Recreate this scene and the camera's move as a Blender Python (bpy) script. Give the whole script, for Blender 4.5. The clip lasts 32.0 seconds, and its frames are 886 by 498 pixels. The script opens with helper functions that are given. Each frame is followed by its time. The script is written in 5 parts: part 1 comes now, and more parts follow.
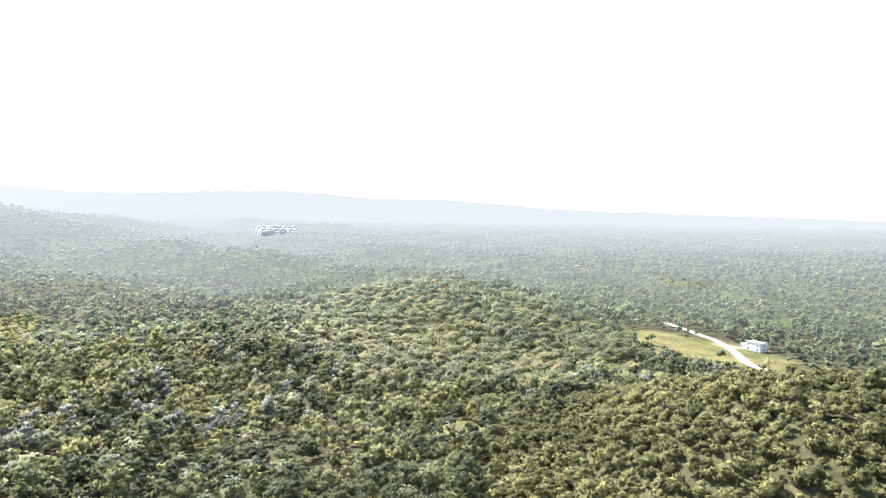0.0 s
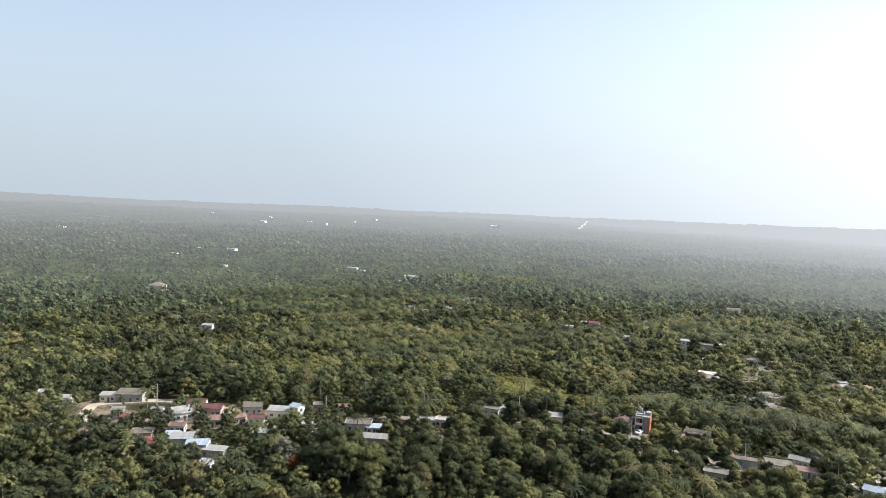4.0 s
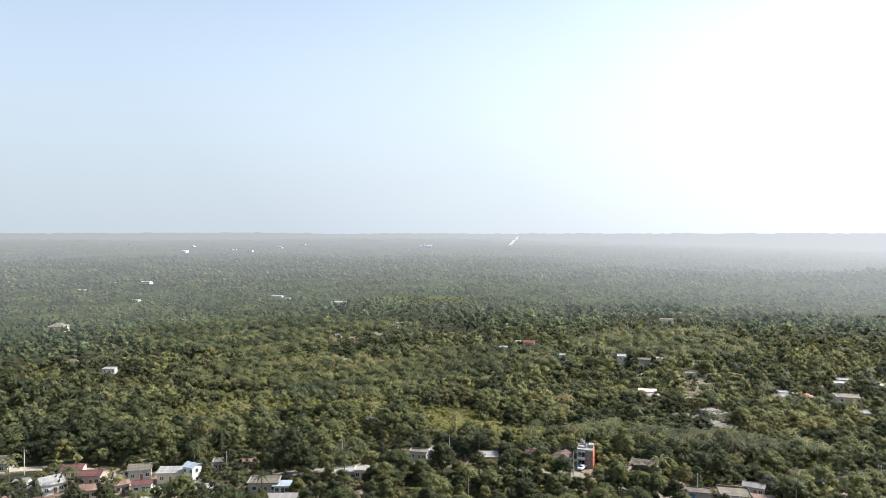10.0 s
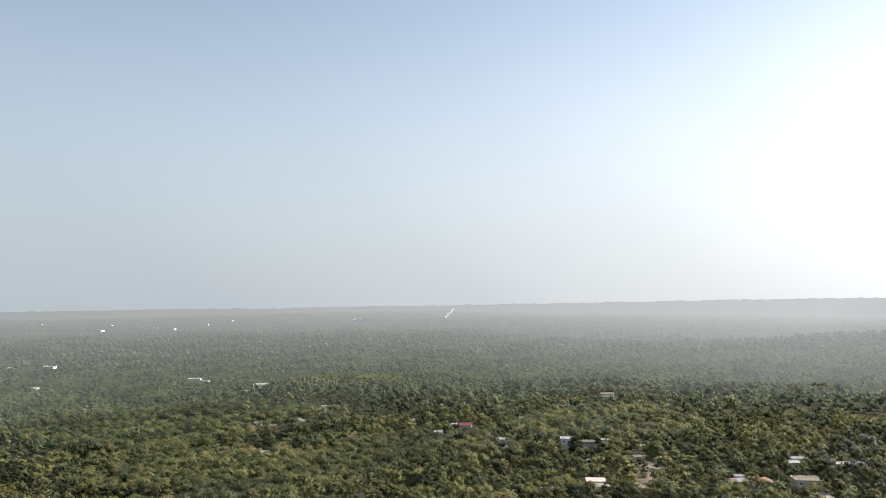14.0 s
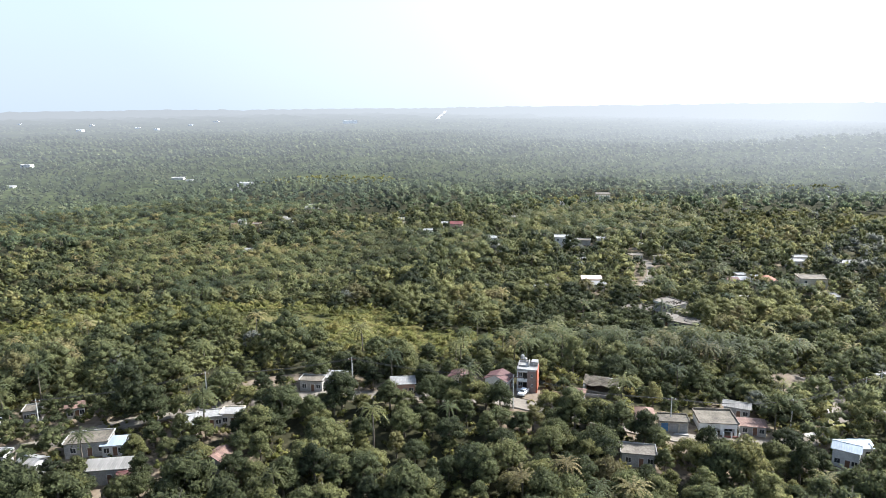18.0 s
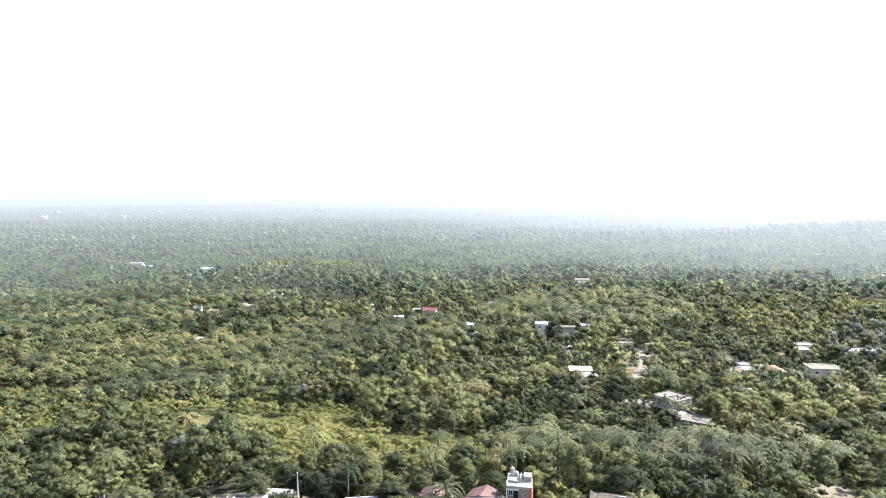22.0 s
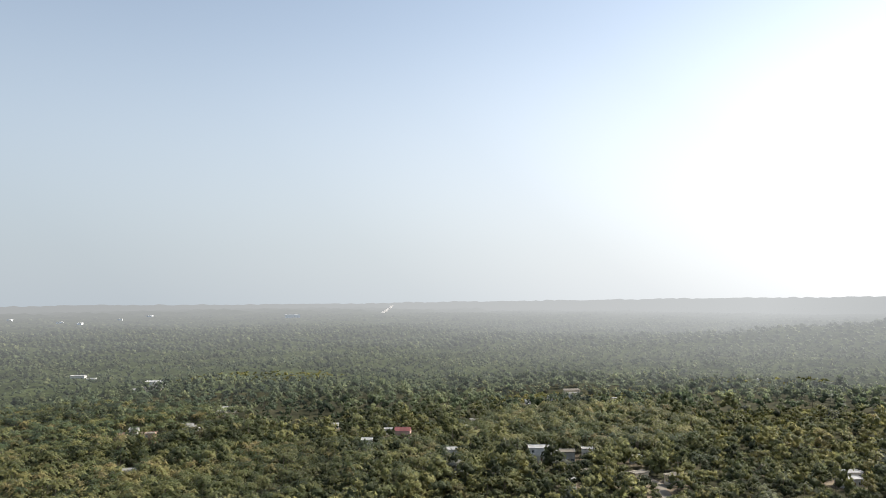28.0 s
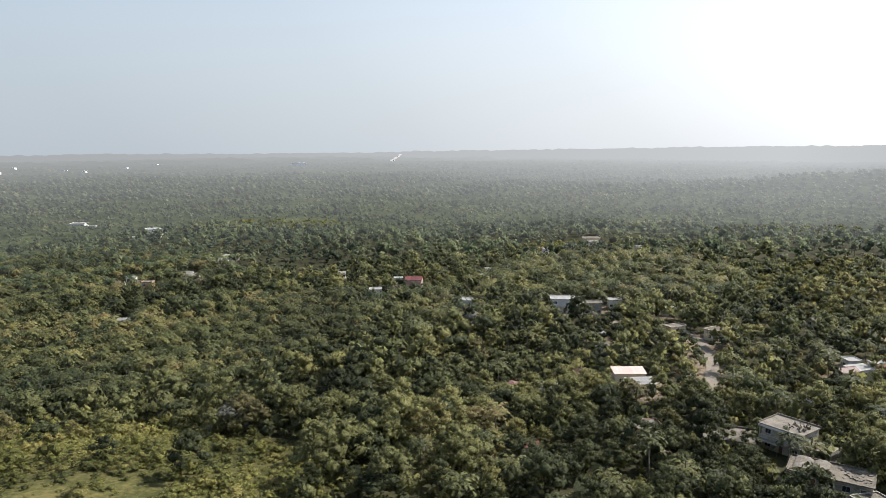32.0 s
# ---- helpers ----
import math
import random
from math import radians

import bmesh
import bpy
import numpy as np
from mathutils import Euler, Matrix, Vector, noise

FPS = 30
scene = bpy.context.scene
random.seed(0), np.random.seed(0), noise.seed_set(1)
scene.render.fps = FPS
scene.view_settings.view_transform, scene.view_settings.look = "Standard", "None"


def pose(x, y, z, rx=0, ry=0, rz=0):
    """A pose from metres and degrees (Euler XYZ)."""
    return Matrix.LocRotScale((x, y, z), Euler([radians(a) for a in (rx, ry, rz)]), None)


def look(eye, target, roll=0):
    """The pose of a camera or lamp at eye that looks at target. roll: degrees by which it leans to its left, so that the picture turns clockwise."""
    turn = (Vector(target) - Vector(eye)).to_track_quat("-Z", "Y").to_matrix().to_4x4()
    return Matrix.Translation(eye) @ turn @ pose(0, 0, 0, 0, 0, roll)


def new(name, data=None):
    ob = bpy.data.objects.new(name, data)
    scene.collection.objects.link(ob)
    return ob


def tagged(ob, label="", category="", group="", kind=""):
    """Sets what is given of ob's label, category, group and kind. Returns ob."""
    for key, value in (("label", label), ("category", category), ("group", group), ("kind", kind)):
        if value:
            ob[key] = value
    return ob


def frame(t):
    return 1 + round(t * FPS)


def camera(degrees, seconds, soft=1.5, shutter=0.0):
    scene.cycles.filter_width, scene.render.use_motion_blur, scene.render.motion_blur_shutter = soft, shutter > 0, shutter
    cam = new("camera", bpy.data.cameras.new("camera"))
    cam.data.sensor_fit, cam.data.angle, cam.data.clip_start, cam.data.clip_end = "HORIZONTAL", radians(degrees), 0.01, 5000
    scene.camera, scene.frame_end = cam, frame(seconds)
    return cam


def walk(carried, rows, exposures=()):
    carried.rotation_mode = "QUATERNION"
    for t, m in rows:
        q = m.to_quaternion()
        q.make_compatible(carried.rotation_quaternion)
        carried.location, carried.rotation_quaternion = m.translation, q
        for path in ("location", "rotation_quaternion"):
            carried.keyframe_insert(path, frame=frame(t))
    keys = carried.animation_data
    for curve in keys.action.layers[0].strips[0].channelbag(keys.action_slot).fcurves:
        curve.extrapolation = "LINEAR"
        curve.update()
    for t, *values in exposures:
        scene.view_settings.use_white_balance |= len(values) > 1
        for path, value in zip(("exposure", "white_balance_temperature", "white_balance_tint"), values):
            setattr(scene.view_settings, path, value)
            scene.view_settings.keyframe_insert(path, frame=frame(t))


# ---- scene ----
cam = camera(65.53, 32.0, soft=0.8)
# seconds, x, y, z, turn to the left, tilt up, lean
PATH = [
    (0.00, -6.80, -11.71, 85.09, -109.18, -3.75, 2.13),
    (0.30, -6.47, -11.62, 84.83, -104.30, -3.72, 1.94),
    (0.60, -6.11, -11.56, 84.60, -89.54, -3.84, 2.27),
    (1.00, -5.53, -11.58, 84.40, -83.75, -3.76, 2.25),
    (1.20, -5.21, -11.53, 84.27, -79.45, -3.83, 2.26),
    (1.30, -5.01, -11.48, 84.20, -69.00, -3.65, 2.43),
    (1.40, -4.81, -11.43, 84.13, -58.50, -3.48, 2.59),
    (1.50, -4.58, -11.26, 84.08, -50.50, -3.10, 2.53),
    (1.70, -4.13, -10.92, 83.97, -45.38, -2.34, 2.41),
    (2.00, -3.84, -10.03, 83.64, -32.24, -2.54, 2.55),
    (2.50, -2.99, -7.74, 82.85, -24.12, -2.63, 3.30),
    (2.65, -2.73, -7.08, 82.62, -14.50, -2.79, 2.93),
    (2.80, -2.48, -6.41, 82.39, -3.80, -2.94, 2.56),
    (3.00, -2.17, -5.58, 82.14, 1.31, -2.95, 2.58),
    (3.50, -1.26, -3.95, 81.65, 11.75, -3.07, 2.55),
    (5.50, -0.18, -1.65, 81.59, 9.60, -3.43, 1.74),
    (6.00, -0.00, 0.00, 81.60, 9.21, -3.19, 1.46),
    (6.50, 0.14, 2.21, 81.58, 8.78, -2.98, 1.20),
    (7.00, 0.27, 4.79, 81.47, 8.46, -2.72, 1.04),
    (7.50, 0.37, 7.76, 81.35, 8.04, -2.44, 0.82),
    (8.00, 0.45, 11.06, 81.30, 7.64, -2.16, 0.65),
    (8.50, 0.57, 14.64, 81.27, 7.18, -1.87, 0.40),
    (9.00, 0.68, 18.41, 81.30, 6.80, -1.62, 0.26),
    (9.50, 0.75, 22.19, 81.27, 6.41, -1.55, 0.18),
    (10.00, 0.92, 26.03, 81.44, 6.03, -1.38, 0.10),
    (10.50, 1.13, 29.95, 81.54, 5.68, -1.68, 0.00),
    (11.00, 1.30, 34.00, 81.76, 5.30, -1.47, -0.11),
    (11.50, 1.44, 38.19, 82.16, 4.93, -1.30, -0.23),
    (12.00, 1.77, 42.49, 83.05, 3.73, 0.36, -0.41),
    (12.50, 2.15, 46.78, 83.85, 2.27, 2.51, -0.70),
    (13.00, 2.45, 50.93, 84.30, 1.29, 3.78, -0.81),
    (13.50, 2.62, 54.93, 84.21, 0.92, 4.60, -0.89),
    (14.00, 2.72, 58.86, 83.61, 0.63, 4.56, -0.91),
    (14.50, 2.74, 62.80, 82.61, 0.48, -0.11, -0.99),
    (15.00, 2.78, 66.74, 81.45, 0.73, -3.28, -0.97),
    (15.50, 2.91, 70.75, 80.38, 0.35, -5.22, -0.96),
    (17.50, 3.19, 87.07, 76.23, 0.02, -11.34, -0.70),
    (18.00, 3.26, 91.13, 75.38, 0.16, -11.61, -0.59),
    (18.50, 3.35, 95.04, 74.39, 0.17, -10.51, -0.51),
    (19.00, 3.38, 98.96, 73.38, 0.00, -9.82, -0.45),
    (19.50, 3.50, 102.87, 72.31, -0.35, -9.55, -0.46),
    (20.00, 3.56, 106.87, 71.02, -0.83, -9.75, -0.45),
    (20.50, 3.61, 110.88, 69.82, -1.08, -10.81, -0.41),
    (21.00, 3.62, 114.90, 68.95, -1.10, -12.35, -0.39),
    (21.50, 3.60, 119.01, 68.57, -1.45, -10.17, -0.22),
    (22.00, 3.63, 122.83, 67.78, -2.18, -4.16, -0.24),
    (22.50, 3.64, 126.63, 67.04, -3.24, -0.42, -0.19),
    (23.00, 3.66, 130.53, 66.51, -4.07, -2.04, -0.80),
    (23.50, 3.75, 134.63, 66.24, -5.13, -2.42, -1.61),
    (24.00, 3.92, 138.83, 66.09, -4.79, -0.85, -1.13),
    (24.50, 4.07, 143.07, 65.99, -4.48, 0.37, -0.93),
    (25.00, 4.15, 147.33, 65.99, -4.26, 1.50, -0.76),
    (25.50, 4.20, 151.65, 66.06, -4.28, 2.99, -0.66),
    (26.00, 4.27, 156.05, 66.15, -4.36, 3.96, -0.63),
    (26.50, 4.36, 160.44, 66.21, -4.38, 4.59, -0.62),
    (28.50, 5.00, 178.29, 66.29, -4.41, 4.53, -0.63),
    (29.00, 5.00, 182.88, 65.86, -4.33, 5.03, -0.63),
    (29.50, 4.94, 187.56, 65.19, -4.43, 5.21, -0.66),
    (30.00, 4.97, 192.37, 64.40, -4.30, 0.34, -0.74),
    (30.50, 5.11, 197.32, 63.56, -3.60, -3.47, -0.84),
    (31.00, 5.20, 202.30, 62.74, -3.40, -5.47, -0.74),
    (31.50, 5.20, 207.12, 61.85, -3.59, -6.58, -0.76),
    (32.00, 5.12, 211.92, 60.95, -3.53, -7.89, -0.66),
]
EXPOSURES = [(0.0, 2.14, 6050, 11), (1.5, 2.14, 6050, 11), (2.0, 1.76, 6100, 11), (2.4, 1.3, 6050, 10), (3.0, 0.8, 6150, 10), (5.5, 0.88, 6150, 10),
             (9.0, 0.94, 6150, 10), (11.0, 0.87, 6200, 10), (13.0, 0.7, 6350, 10), (14.0, 0.56, 6450, 10), (15.0, 0.5, 6350, 10), (17.5, 1.08, 5850, 10), (19.5, 1.45, 5850, 10), (22.0, 1.76, 5850, 10),
             (24.0, 1.25, 6050, 10), (26.0, 0.93, 6350, 10), (29.0, 0.42, 6450, 10), (30.0, 0.34, 6400, 10), (31.0, 0.48, 6350, 11), (32.0, 0.58, 6350, 11)]
walk(cam, [(t, pose(x, y, z, 90 + tilt, 0, turn) @ pose(0, 0, 0, 0, 0, lean)) for t, x, y, z, turn, tilt, lean in PATH], EXPOSURES)

# ---------------------------------------------------------------- light
SUN_AZ, SUN_EL = radians(70), radians(46)      # to the right of +Y, above the horizon
world = bpy.data.worlds.new("sky")
scene.world = world
world.use_nodes = True
wt = world.node_tree
sky = wt.nodes.new("ShaderNodeTexSky")
sky.sky_type, sky.sun_disc = 'NISHITA', False
sky.sun_elevation, sky.sun_rotation = SUN_EL, SUN_AZ
sky.altitude, sky.air_density, sky.dust_density, sky.ozone_density = 100, 1.0, 1.0, 0.8
soft_sky = wt.nodes.new("ShaderNodeHueSaturation")          # humid air: a paler blue
soft_sky.inputs["Saturation"].default_value, soft_sky.inputs["Hue"].default_value = 0.66, 0.491
wt.links.new(sky.outputs[0], soft_sky.inputs["Color"])
co = wt.nodes.new("ShaderNodeTexCoord")
up = wt.nodes.new("ShaderNodeSeparateXYZ")
wt.links.new(co.outputs["Generated"], up.inputs[0])
low = wt.nodes.new("ShaderNodeMapRange")                    # thick humid air, thinning with height
low.interpolation_type = 'SMOOTHSTEP'
wt.links.new(up.outputs["Z"], low.inputs[0])
low.inputs[1].default_value, low.inputs[2].default_value = 0.0, 0.45
low.inputs[3].default_value, low.inputs[4].default_value = 0.95, 0.0
sunward = wt.nodes.new("ShaderNodeVectorMath")              # the wide glare round the sun
sunward.operation = 'DOT_PRODUCT'
wt.links.new(co.outputs["Generated"], sunward.inputs[0])
sunward.inputs[1].default_value = (math.sin(SUN_AZ) * math.cos(SUN_EL), math.cos(SUN_AZ) * math.cos(SUN_EL), math.sin(SUN_EL))
spread = wt.nodes.new("ShaderNodeMapRange")
wt.links.new(sunward.outputs["Value"], spread.inputs[0])
spread.inputs[1].default_value, spread.inputs[2].default_value = -0.4, 1.0
glare = wt.nodes.new("ShaderNodeValToRGB")
for k in range(4):
    glare.color_ramp.elements.new(0.5)
for e, (p, c) in zip(glare.color_ramp.elements, ((0.0, (0.195, 0.22, 0.24)), (0.29, (0.214, 0.238, 0.258)), (0.48, (0.268, 0.289, 0.304)), (0.62, (0.345, 0.36, 0.37)),
                                                 (0.75, (0.49, 0.495, 0.495)), (0.9, (0.88, 0.875, 0.86)))):
    e.position, e.color = p, (*c, 1)
wt.links.new(spread.outputs[0], glare.inputs[0])
lit = wt.nodes.new("ShaderNodeVectorMath")
lit.operation = 'SCALE'
lit.inputs["Scale"].default_value = 13.9
wt.links.new(glare.outputs[0], lit.inputs[0])
air = wt.nodes.new("ShaderNodeMixRGB")
wt.links.new(low.outputs[0], air.inputs[0])
wt.links.new(soft_sky.outputs[0], air.inputs[1])
wt.links.new(lit.outputs[0], air.inputs[2])
wt.links.new(air.outputs[0], wt.nodes["Background"].inputs[0])
wt.nodes["Background"].inputs[1].default_value = 0.115
sun = new("sun", bpy.data.lights.new("sun", 'SUN'))
sun.data.energy, sun.data.angle, sun.data.color = 4.8, radians(0.6), (1.0, 0.94, 0.84)
sun.matrix_world = look((0, 0, 0), (-math.sin(SUN_AZ) * math.cos(SUN_EL), -math.cos(SUN_AZ) * math.cos(SUN_EL), -math.sin(SUN_EL)))

# ---------------------------------------------------------------- materials
def material(name):
    m = bpy.data.materials.new(name)
    m.use_nodes = True
    return m, m.node_tree.nodes, m.node_tree.links, m.node_tree.nodes["Principled BSDF"]


def ramp(nodes, stops):
    r = nodes.new("ShaderNodeValToRGB")
    while len(r.color_ramp.elements) < len(stops):
        r.color_ramp.elements.new(0.5)
    for e, (p, c) in zip(r.color_ramp.elements, stops):
        e.position, e.color = p, (*c, 1)
    return r


def math_node(nodes, links, op, a, b):
    n = nodes.new("ShaderNodeMath")
    n.operation = op
    for i, v in enumerate((a, b)):
        if isinstance(v, (int, float)):
            n.inputs[i].default_value = v
        else:
            links.new(v, n.inputs[i])
    return n.outputs[0]


def foliage(name, stops, rough=0.55, translucent=0.32, haze=False, spec=0.13, speck=2.8, sheen=0.03, puffed=True, stands=0.021, vary=0.25):
    """Leaves: the hue varies from tree to tree, the value from leaf to leaf."""
    m, nodes, links, bsdf = material(name)
    att = nodes.new("ShaderNodeAttribute")
    att.attribute_name = "tint"
    info = nodes.new("ShaderNodeObjectInfo")
    geo = nodes.new("ShaderNodeNewGeometry")
    tree = math_node(nodes, links, 'FRACT', math_node(nodes, links, 'ADD', att.outputs["Fac"], info.outputs["Random"]), 0)
    r = ramp(nodes, stops)
    links.new(tree, r.inputs[0])
    hsv = nodes.new("ShaderNodeHueSaturation")
    links.new(r.outputs[0], hsv.inputs["Color"])
    hsv.inputs["Saturation"].default_value = 1.08
    val = nodes.new("ShaderNodeMapRange")
    links.new(geo.outputs["Random Per Island"], val.inputs[0])
    val.inputs[3].default_value, val.inputs[4].default_value = 1 - vary, 1 + vary
    co = nodes.new("ShaderNodeNewGeometry")
    fine = nodes.new("ShaderNodeTexNoise")                   # noise paints lit sprays and shaded gaps into the value; also drives the bump
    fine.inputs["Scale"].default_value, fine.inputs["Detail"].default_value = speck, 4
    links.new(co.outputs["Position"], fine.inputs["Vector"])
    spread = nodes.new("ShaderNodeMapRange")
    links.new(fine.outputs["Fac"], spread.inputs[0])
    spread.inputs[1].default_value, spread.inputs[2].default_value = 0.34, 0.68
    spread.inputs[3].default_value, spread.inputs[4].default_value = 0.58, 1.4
    stand = nodes.new("ShaderNodeTexNoise")                  # stands of one kind, tens of metres wide
    stand.inputs["Scale"].default_value, stand.inputs["Detail"].default_value = stands, 4
    links.new(co.outputs["Position"], stand.inputs["Vector"])
    wide = nodes.new("ShaderNodeMapRange")
    links.new(stand.outputs["Fac"], wide.inputs[0])
    wide.inputs[1].default_value, wide.inputs[2].default_value = 0.36, 0.64
    wide.inputs[3].default_value, wide.inputs[4].default_value = 0.64, 1.42
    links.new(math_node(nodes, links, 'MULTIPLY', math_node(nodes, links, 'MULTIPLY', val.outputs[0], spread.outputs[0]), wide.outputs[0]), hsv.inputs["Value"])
    tone = nodes.new("ShaderNodeMapRange")                   # the brighter stands are yellower
    links.new(stand.outputs["Fac"], tone.inputs[0])
    tone.inputs[1].default_value, tone.inputs[2].default_value = 0.36, 0.64
    tone.inputs[3].default_value, tone.inputs[4].default_value = 0.502, 0.486
    links.new(tone.outputs[0], hsv.inputs["Hue"])
    bump = nodes.new("ShaderNodeBump")
    bump.inputs["Strength"].default_value, bump.inputs["Distance"].default_value = 0.8, 0.5
    links.new(fine.outputs["Fac"], bump.inputs["Height"])
    if puffed:                                               # sprays shade with the round mass that they grow on
        puff = nodes.new("ShaderNodeAttribute")
        puff.attribute_name = "puff"
        turn = nodes.new("ShaderNodeVectorTransform")
        turn.vector_type, turn.convert_from, turn.convert_to = 'NORMAL', 'OBJECT', 'WORLD'
        links.new(puff.outputs["Vector"], turn.inputs[0])
        links.new(turn.outputs[0], bump.inputs["Normal"])
    links.new(bump.outputs[0], bsdf.inputs["Normal"])
    links.new(hsv.outputs[0], bsdf.inputs["Base Color"])
    bsdf.inputs["Sheen Weight"].default_value, bsdf.inputs["Sheen Roughness"].default_value = sheen, 0.5
    bsdf.inputs["Sheen Tint"].default_value = (0.85, 0.92, 0.8, 1)
    bsdf.inputs["Roughness"].default_value = rough
    bsdf.inputs["Specular IOR Level"].default_value = spec
    out = nodes["Material Output"]
    mix = nodes.new("ShaderNodeMixShader")
    tr = nodes.new("ShaderNodeBsdfTranslucent")
    bright = nodes.new("ShaderNodeHueSaturation")
    bright.inputs["Value"].default_value, bright.inputs["Hue"].default_value = 1.5, 0.485
    links.new(hsv.outputs[0], bright.inputs["Color"])
    links.new(bright.outputs[0], tr.inputs["Color"])
    mix.inputs[0].default_value = translucent
    links.new(bsdf.outputs[0], mix.inputs[1])
    links.new(tr.outputs[0], mix.inputs[2])
    links.new(mix.outputs[0], out.inputs["Surface"])
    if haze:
        painted_haze(nodes, links, mix.outputs[0], out)
    return m


def painted_haze(nodes, links, shader, out):
    """Painted haze: pale emission mixed into far woods and backdrop, growing from 440 m out."""
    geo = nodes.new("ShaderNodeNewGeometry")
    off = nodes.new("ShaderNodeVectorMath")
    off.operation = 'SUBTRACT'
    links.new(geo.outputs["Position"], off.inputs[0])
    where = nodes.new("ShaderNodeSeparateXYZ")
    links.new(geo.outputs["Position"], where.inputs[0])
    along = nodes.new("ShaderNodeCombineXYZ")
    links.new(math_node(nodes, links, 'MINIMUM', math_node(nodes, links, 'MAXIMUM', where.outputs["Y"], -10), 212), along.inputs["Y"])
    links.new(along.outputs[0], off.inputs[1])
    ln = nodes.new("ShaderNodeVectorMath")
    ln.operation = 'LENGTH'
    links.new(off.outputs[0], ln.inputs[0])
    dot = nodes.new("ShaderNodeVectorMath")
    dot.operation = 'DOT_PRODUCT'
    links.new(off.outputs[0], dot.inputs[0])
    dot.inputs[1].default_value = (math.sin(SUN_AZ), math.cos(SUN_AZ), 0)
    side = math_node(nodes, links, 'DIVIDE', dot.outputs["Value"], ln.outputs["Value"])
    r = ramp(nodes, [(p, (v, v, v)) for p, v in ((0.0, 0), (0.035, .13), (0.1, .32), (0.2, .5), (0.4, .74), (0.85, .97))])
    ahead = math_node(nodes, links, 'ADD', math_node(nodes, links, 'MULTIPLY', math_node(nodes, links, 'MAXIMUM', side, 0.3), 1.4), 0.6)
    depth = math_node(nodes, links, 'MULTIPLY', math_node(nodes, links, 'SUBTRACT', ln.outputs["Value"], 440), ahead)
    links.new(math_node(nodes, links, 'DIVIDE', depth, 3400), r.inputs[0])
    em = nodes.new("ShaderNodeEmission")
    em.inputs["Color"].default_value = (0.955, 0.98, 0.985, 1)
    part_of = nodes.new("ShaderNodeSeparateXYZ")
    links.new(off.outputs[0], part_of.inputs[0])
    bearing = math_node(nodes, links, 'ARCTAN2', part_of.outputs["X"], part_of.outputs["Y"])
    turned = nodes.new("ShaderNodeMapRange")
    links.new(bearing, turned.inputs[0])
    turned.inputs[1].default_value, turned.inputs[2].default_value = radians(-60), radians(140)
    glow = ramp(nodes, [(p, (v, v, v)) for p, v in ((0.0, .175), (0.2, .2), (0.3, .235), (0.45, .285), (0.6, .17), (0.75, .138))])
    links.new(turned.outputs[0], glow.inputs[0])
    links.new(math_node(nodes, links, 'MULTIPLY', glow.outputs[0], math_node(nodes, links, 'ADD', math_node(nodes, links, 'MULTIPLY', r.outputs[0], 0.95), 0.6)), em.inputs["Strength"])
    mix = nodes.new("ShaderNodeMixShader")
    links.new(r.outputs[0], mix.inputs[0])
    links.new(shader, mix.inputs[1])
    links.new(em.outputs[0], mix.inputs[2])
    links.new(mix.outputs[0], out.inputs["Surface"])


def surface(name, c1, c2, scale=1.0, rough=0.85, bump=0.2, metal=0.0, fine=8.0, random=0.0):
    """A plain weathered surface: two noises of different size between two colours."""
    m, nodes, links, bsdf = material(name)
    co = nodes.new("ShaderNodeTexCoord")
    n1, n2 = nodes.new("ShaderNodeTexNoise"), nodes.new("ShaderNodeTexNoise")
    n1.inputs["Scale"].default_value, n2.inputs["Scale"].default_value = scale, scale * fine
    n1.inputs["Detail"].default_value, n2.inputs["Detail"].default_value = 4, 3
    for n in (n1, n2):
        links.new(co.outputs["Object"], n.inputs["Vector"])
    s = math_node(nodes, links, 'ADD', n1.outputs["Fac"], n2.outputs["Fac"])
    s = math_node(nodes, links, 'MULTIPLY', s, 0.5)
    r = ramp(nodes, [(0.36, c1), (0.64, c2)])
    links.new(s, r.inputs[0])
    col = r.outputs[0]
    if random:
        info, hsv, val = nodes.new("ShaderNodeObjectInfo"), nodes.new("ShaderNodeHueSaturation"), nodes.new("ShaderNodeMapRange")
        links.new(info.outputs["Random"], val.inputs[0])
        val.inputs[3].default_value, val.inputs[4].default_value = 1 - random, 1 + random
        links.new(val.outputs[0], hsv.inputs["Value"])
        links.new(col, hsv.inputs["Color"])
        col = hsv.outputs[0]
    links.new(col, bsdf.inputs["Base Color"])
    bsdf.inputs["Roughness"].default_value, bsdf.inputs["Metallic"].default_value = rough, metal
    b = nodes.new("ShaderNodeBump")
    b.inputs["Strength"].default_value, b.inputs["Distance"].default_value = bump, 0.05
    links.new(n2.outputs["Fac"], b.inputs["Height"])
    links.new(b.outputs[0], bsdf.inputs["Normal"])
    return m


LEAVES = [(0.0, (0.039, 0.048, 0.025)), (0.25, (0.063, 0.074, 0.036)), (0.55, (0.101, 0.113, 0.053)), (0.82, (0.142, 0.148, 0.065)), (0.95, (0.16, 0.16, 0.064)), (1.0, (0.145, 0.132, 0.066))]
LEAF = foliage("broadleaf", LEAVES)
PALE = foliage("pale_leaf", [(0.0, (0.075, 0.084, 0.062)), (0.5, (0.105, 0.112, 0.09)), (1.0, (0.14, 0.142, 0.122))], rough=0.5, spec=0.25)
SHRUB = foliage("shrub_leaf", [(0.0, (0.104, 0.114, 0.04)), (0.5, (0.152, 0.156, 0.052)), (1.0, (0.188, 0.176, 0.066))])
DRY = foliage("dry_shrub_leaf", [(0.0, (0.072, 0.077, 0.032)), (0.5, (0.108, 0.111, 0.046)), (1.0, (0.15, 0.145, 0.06))])
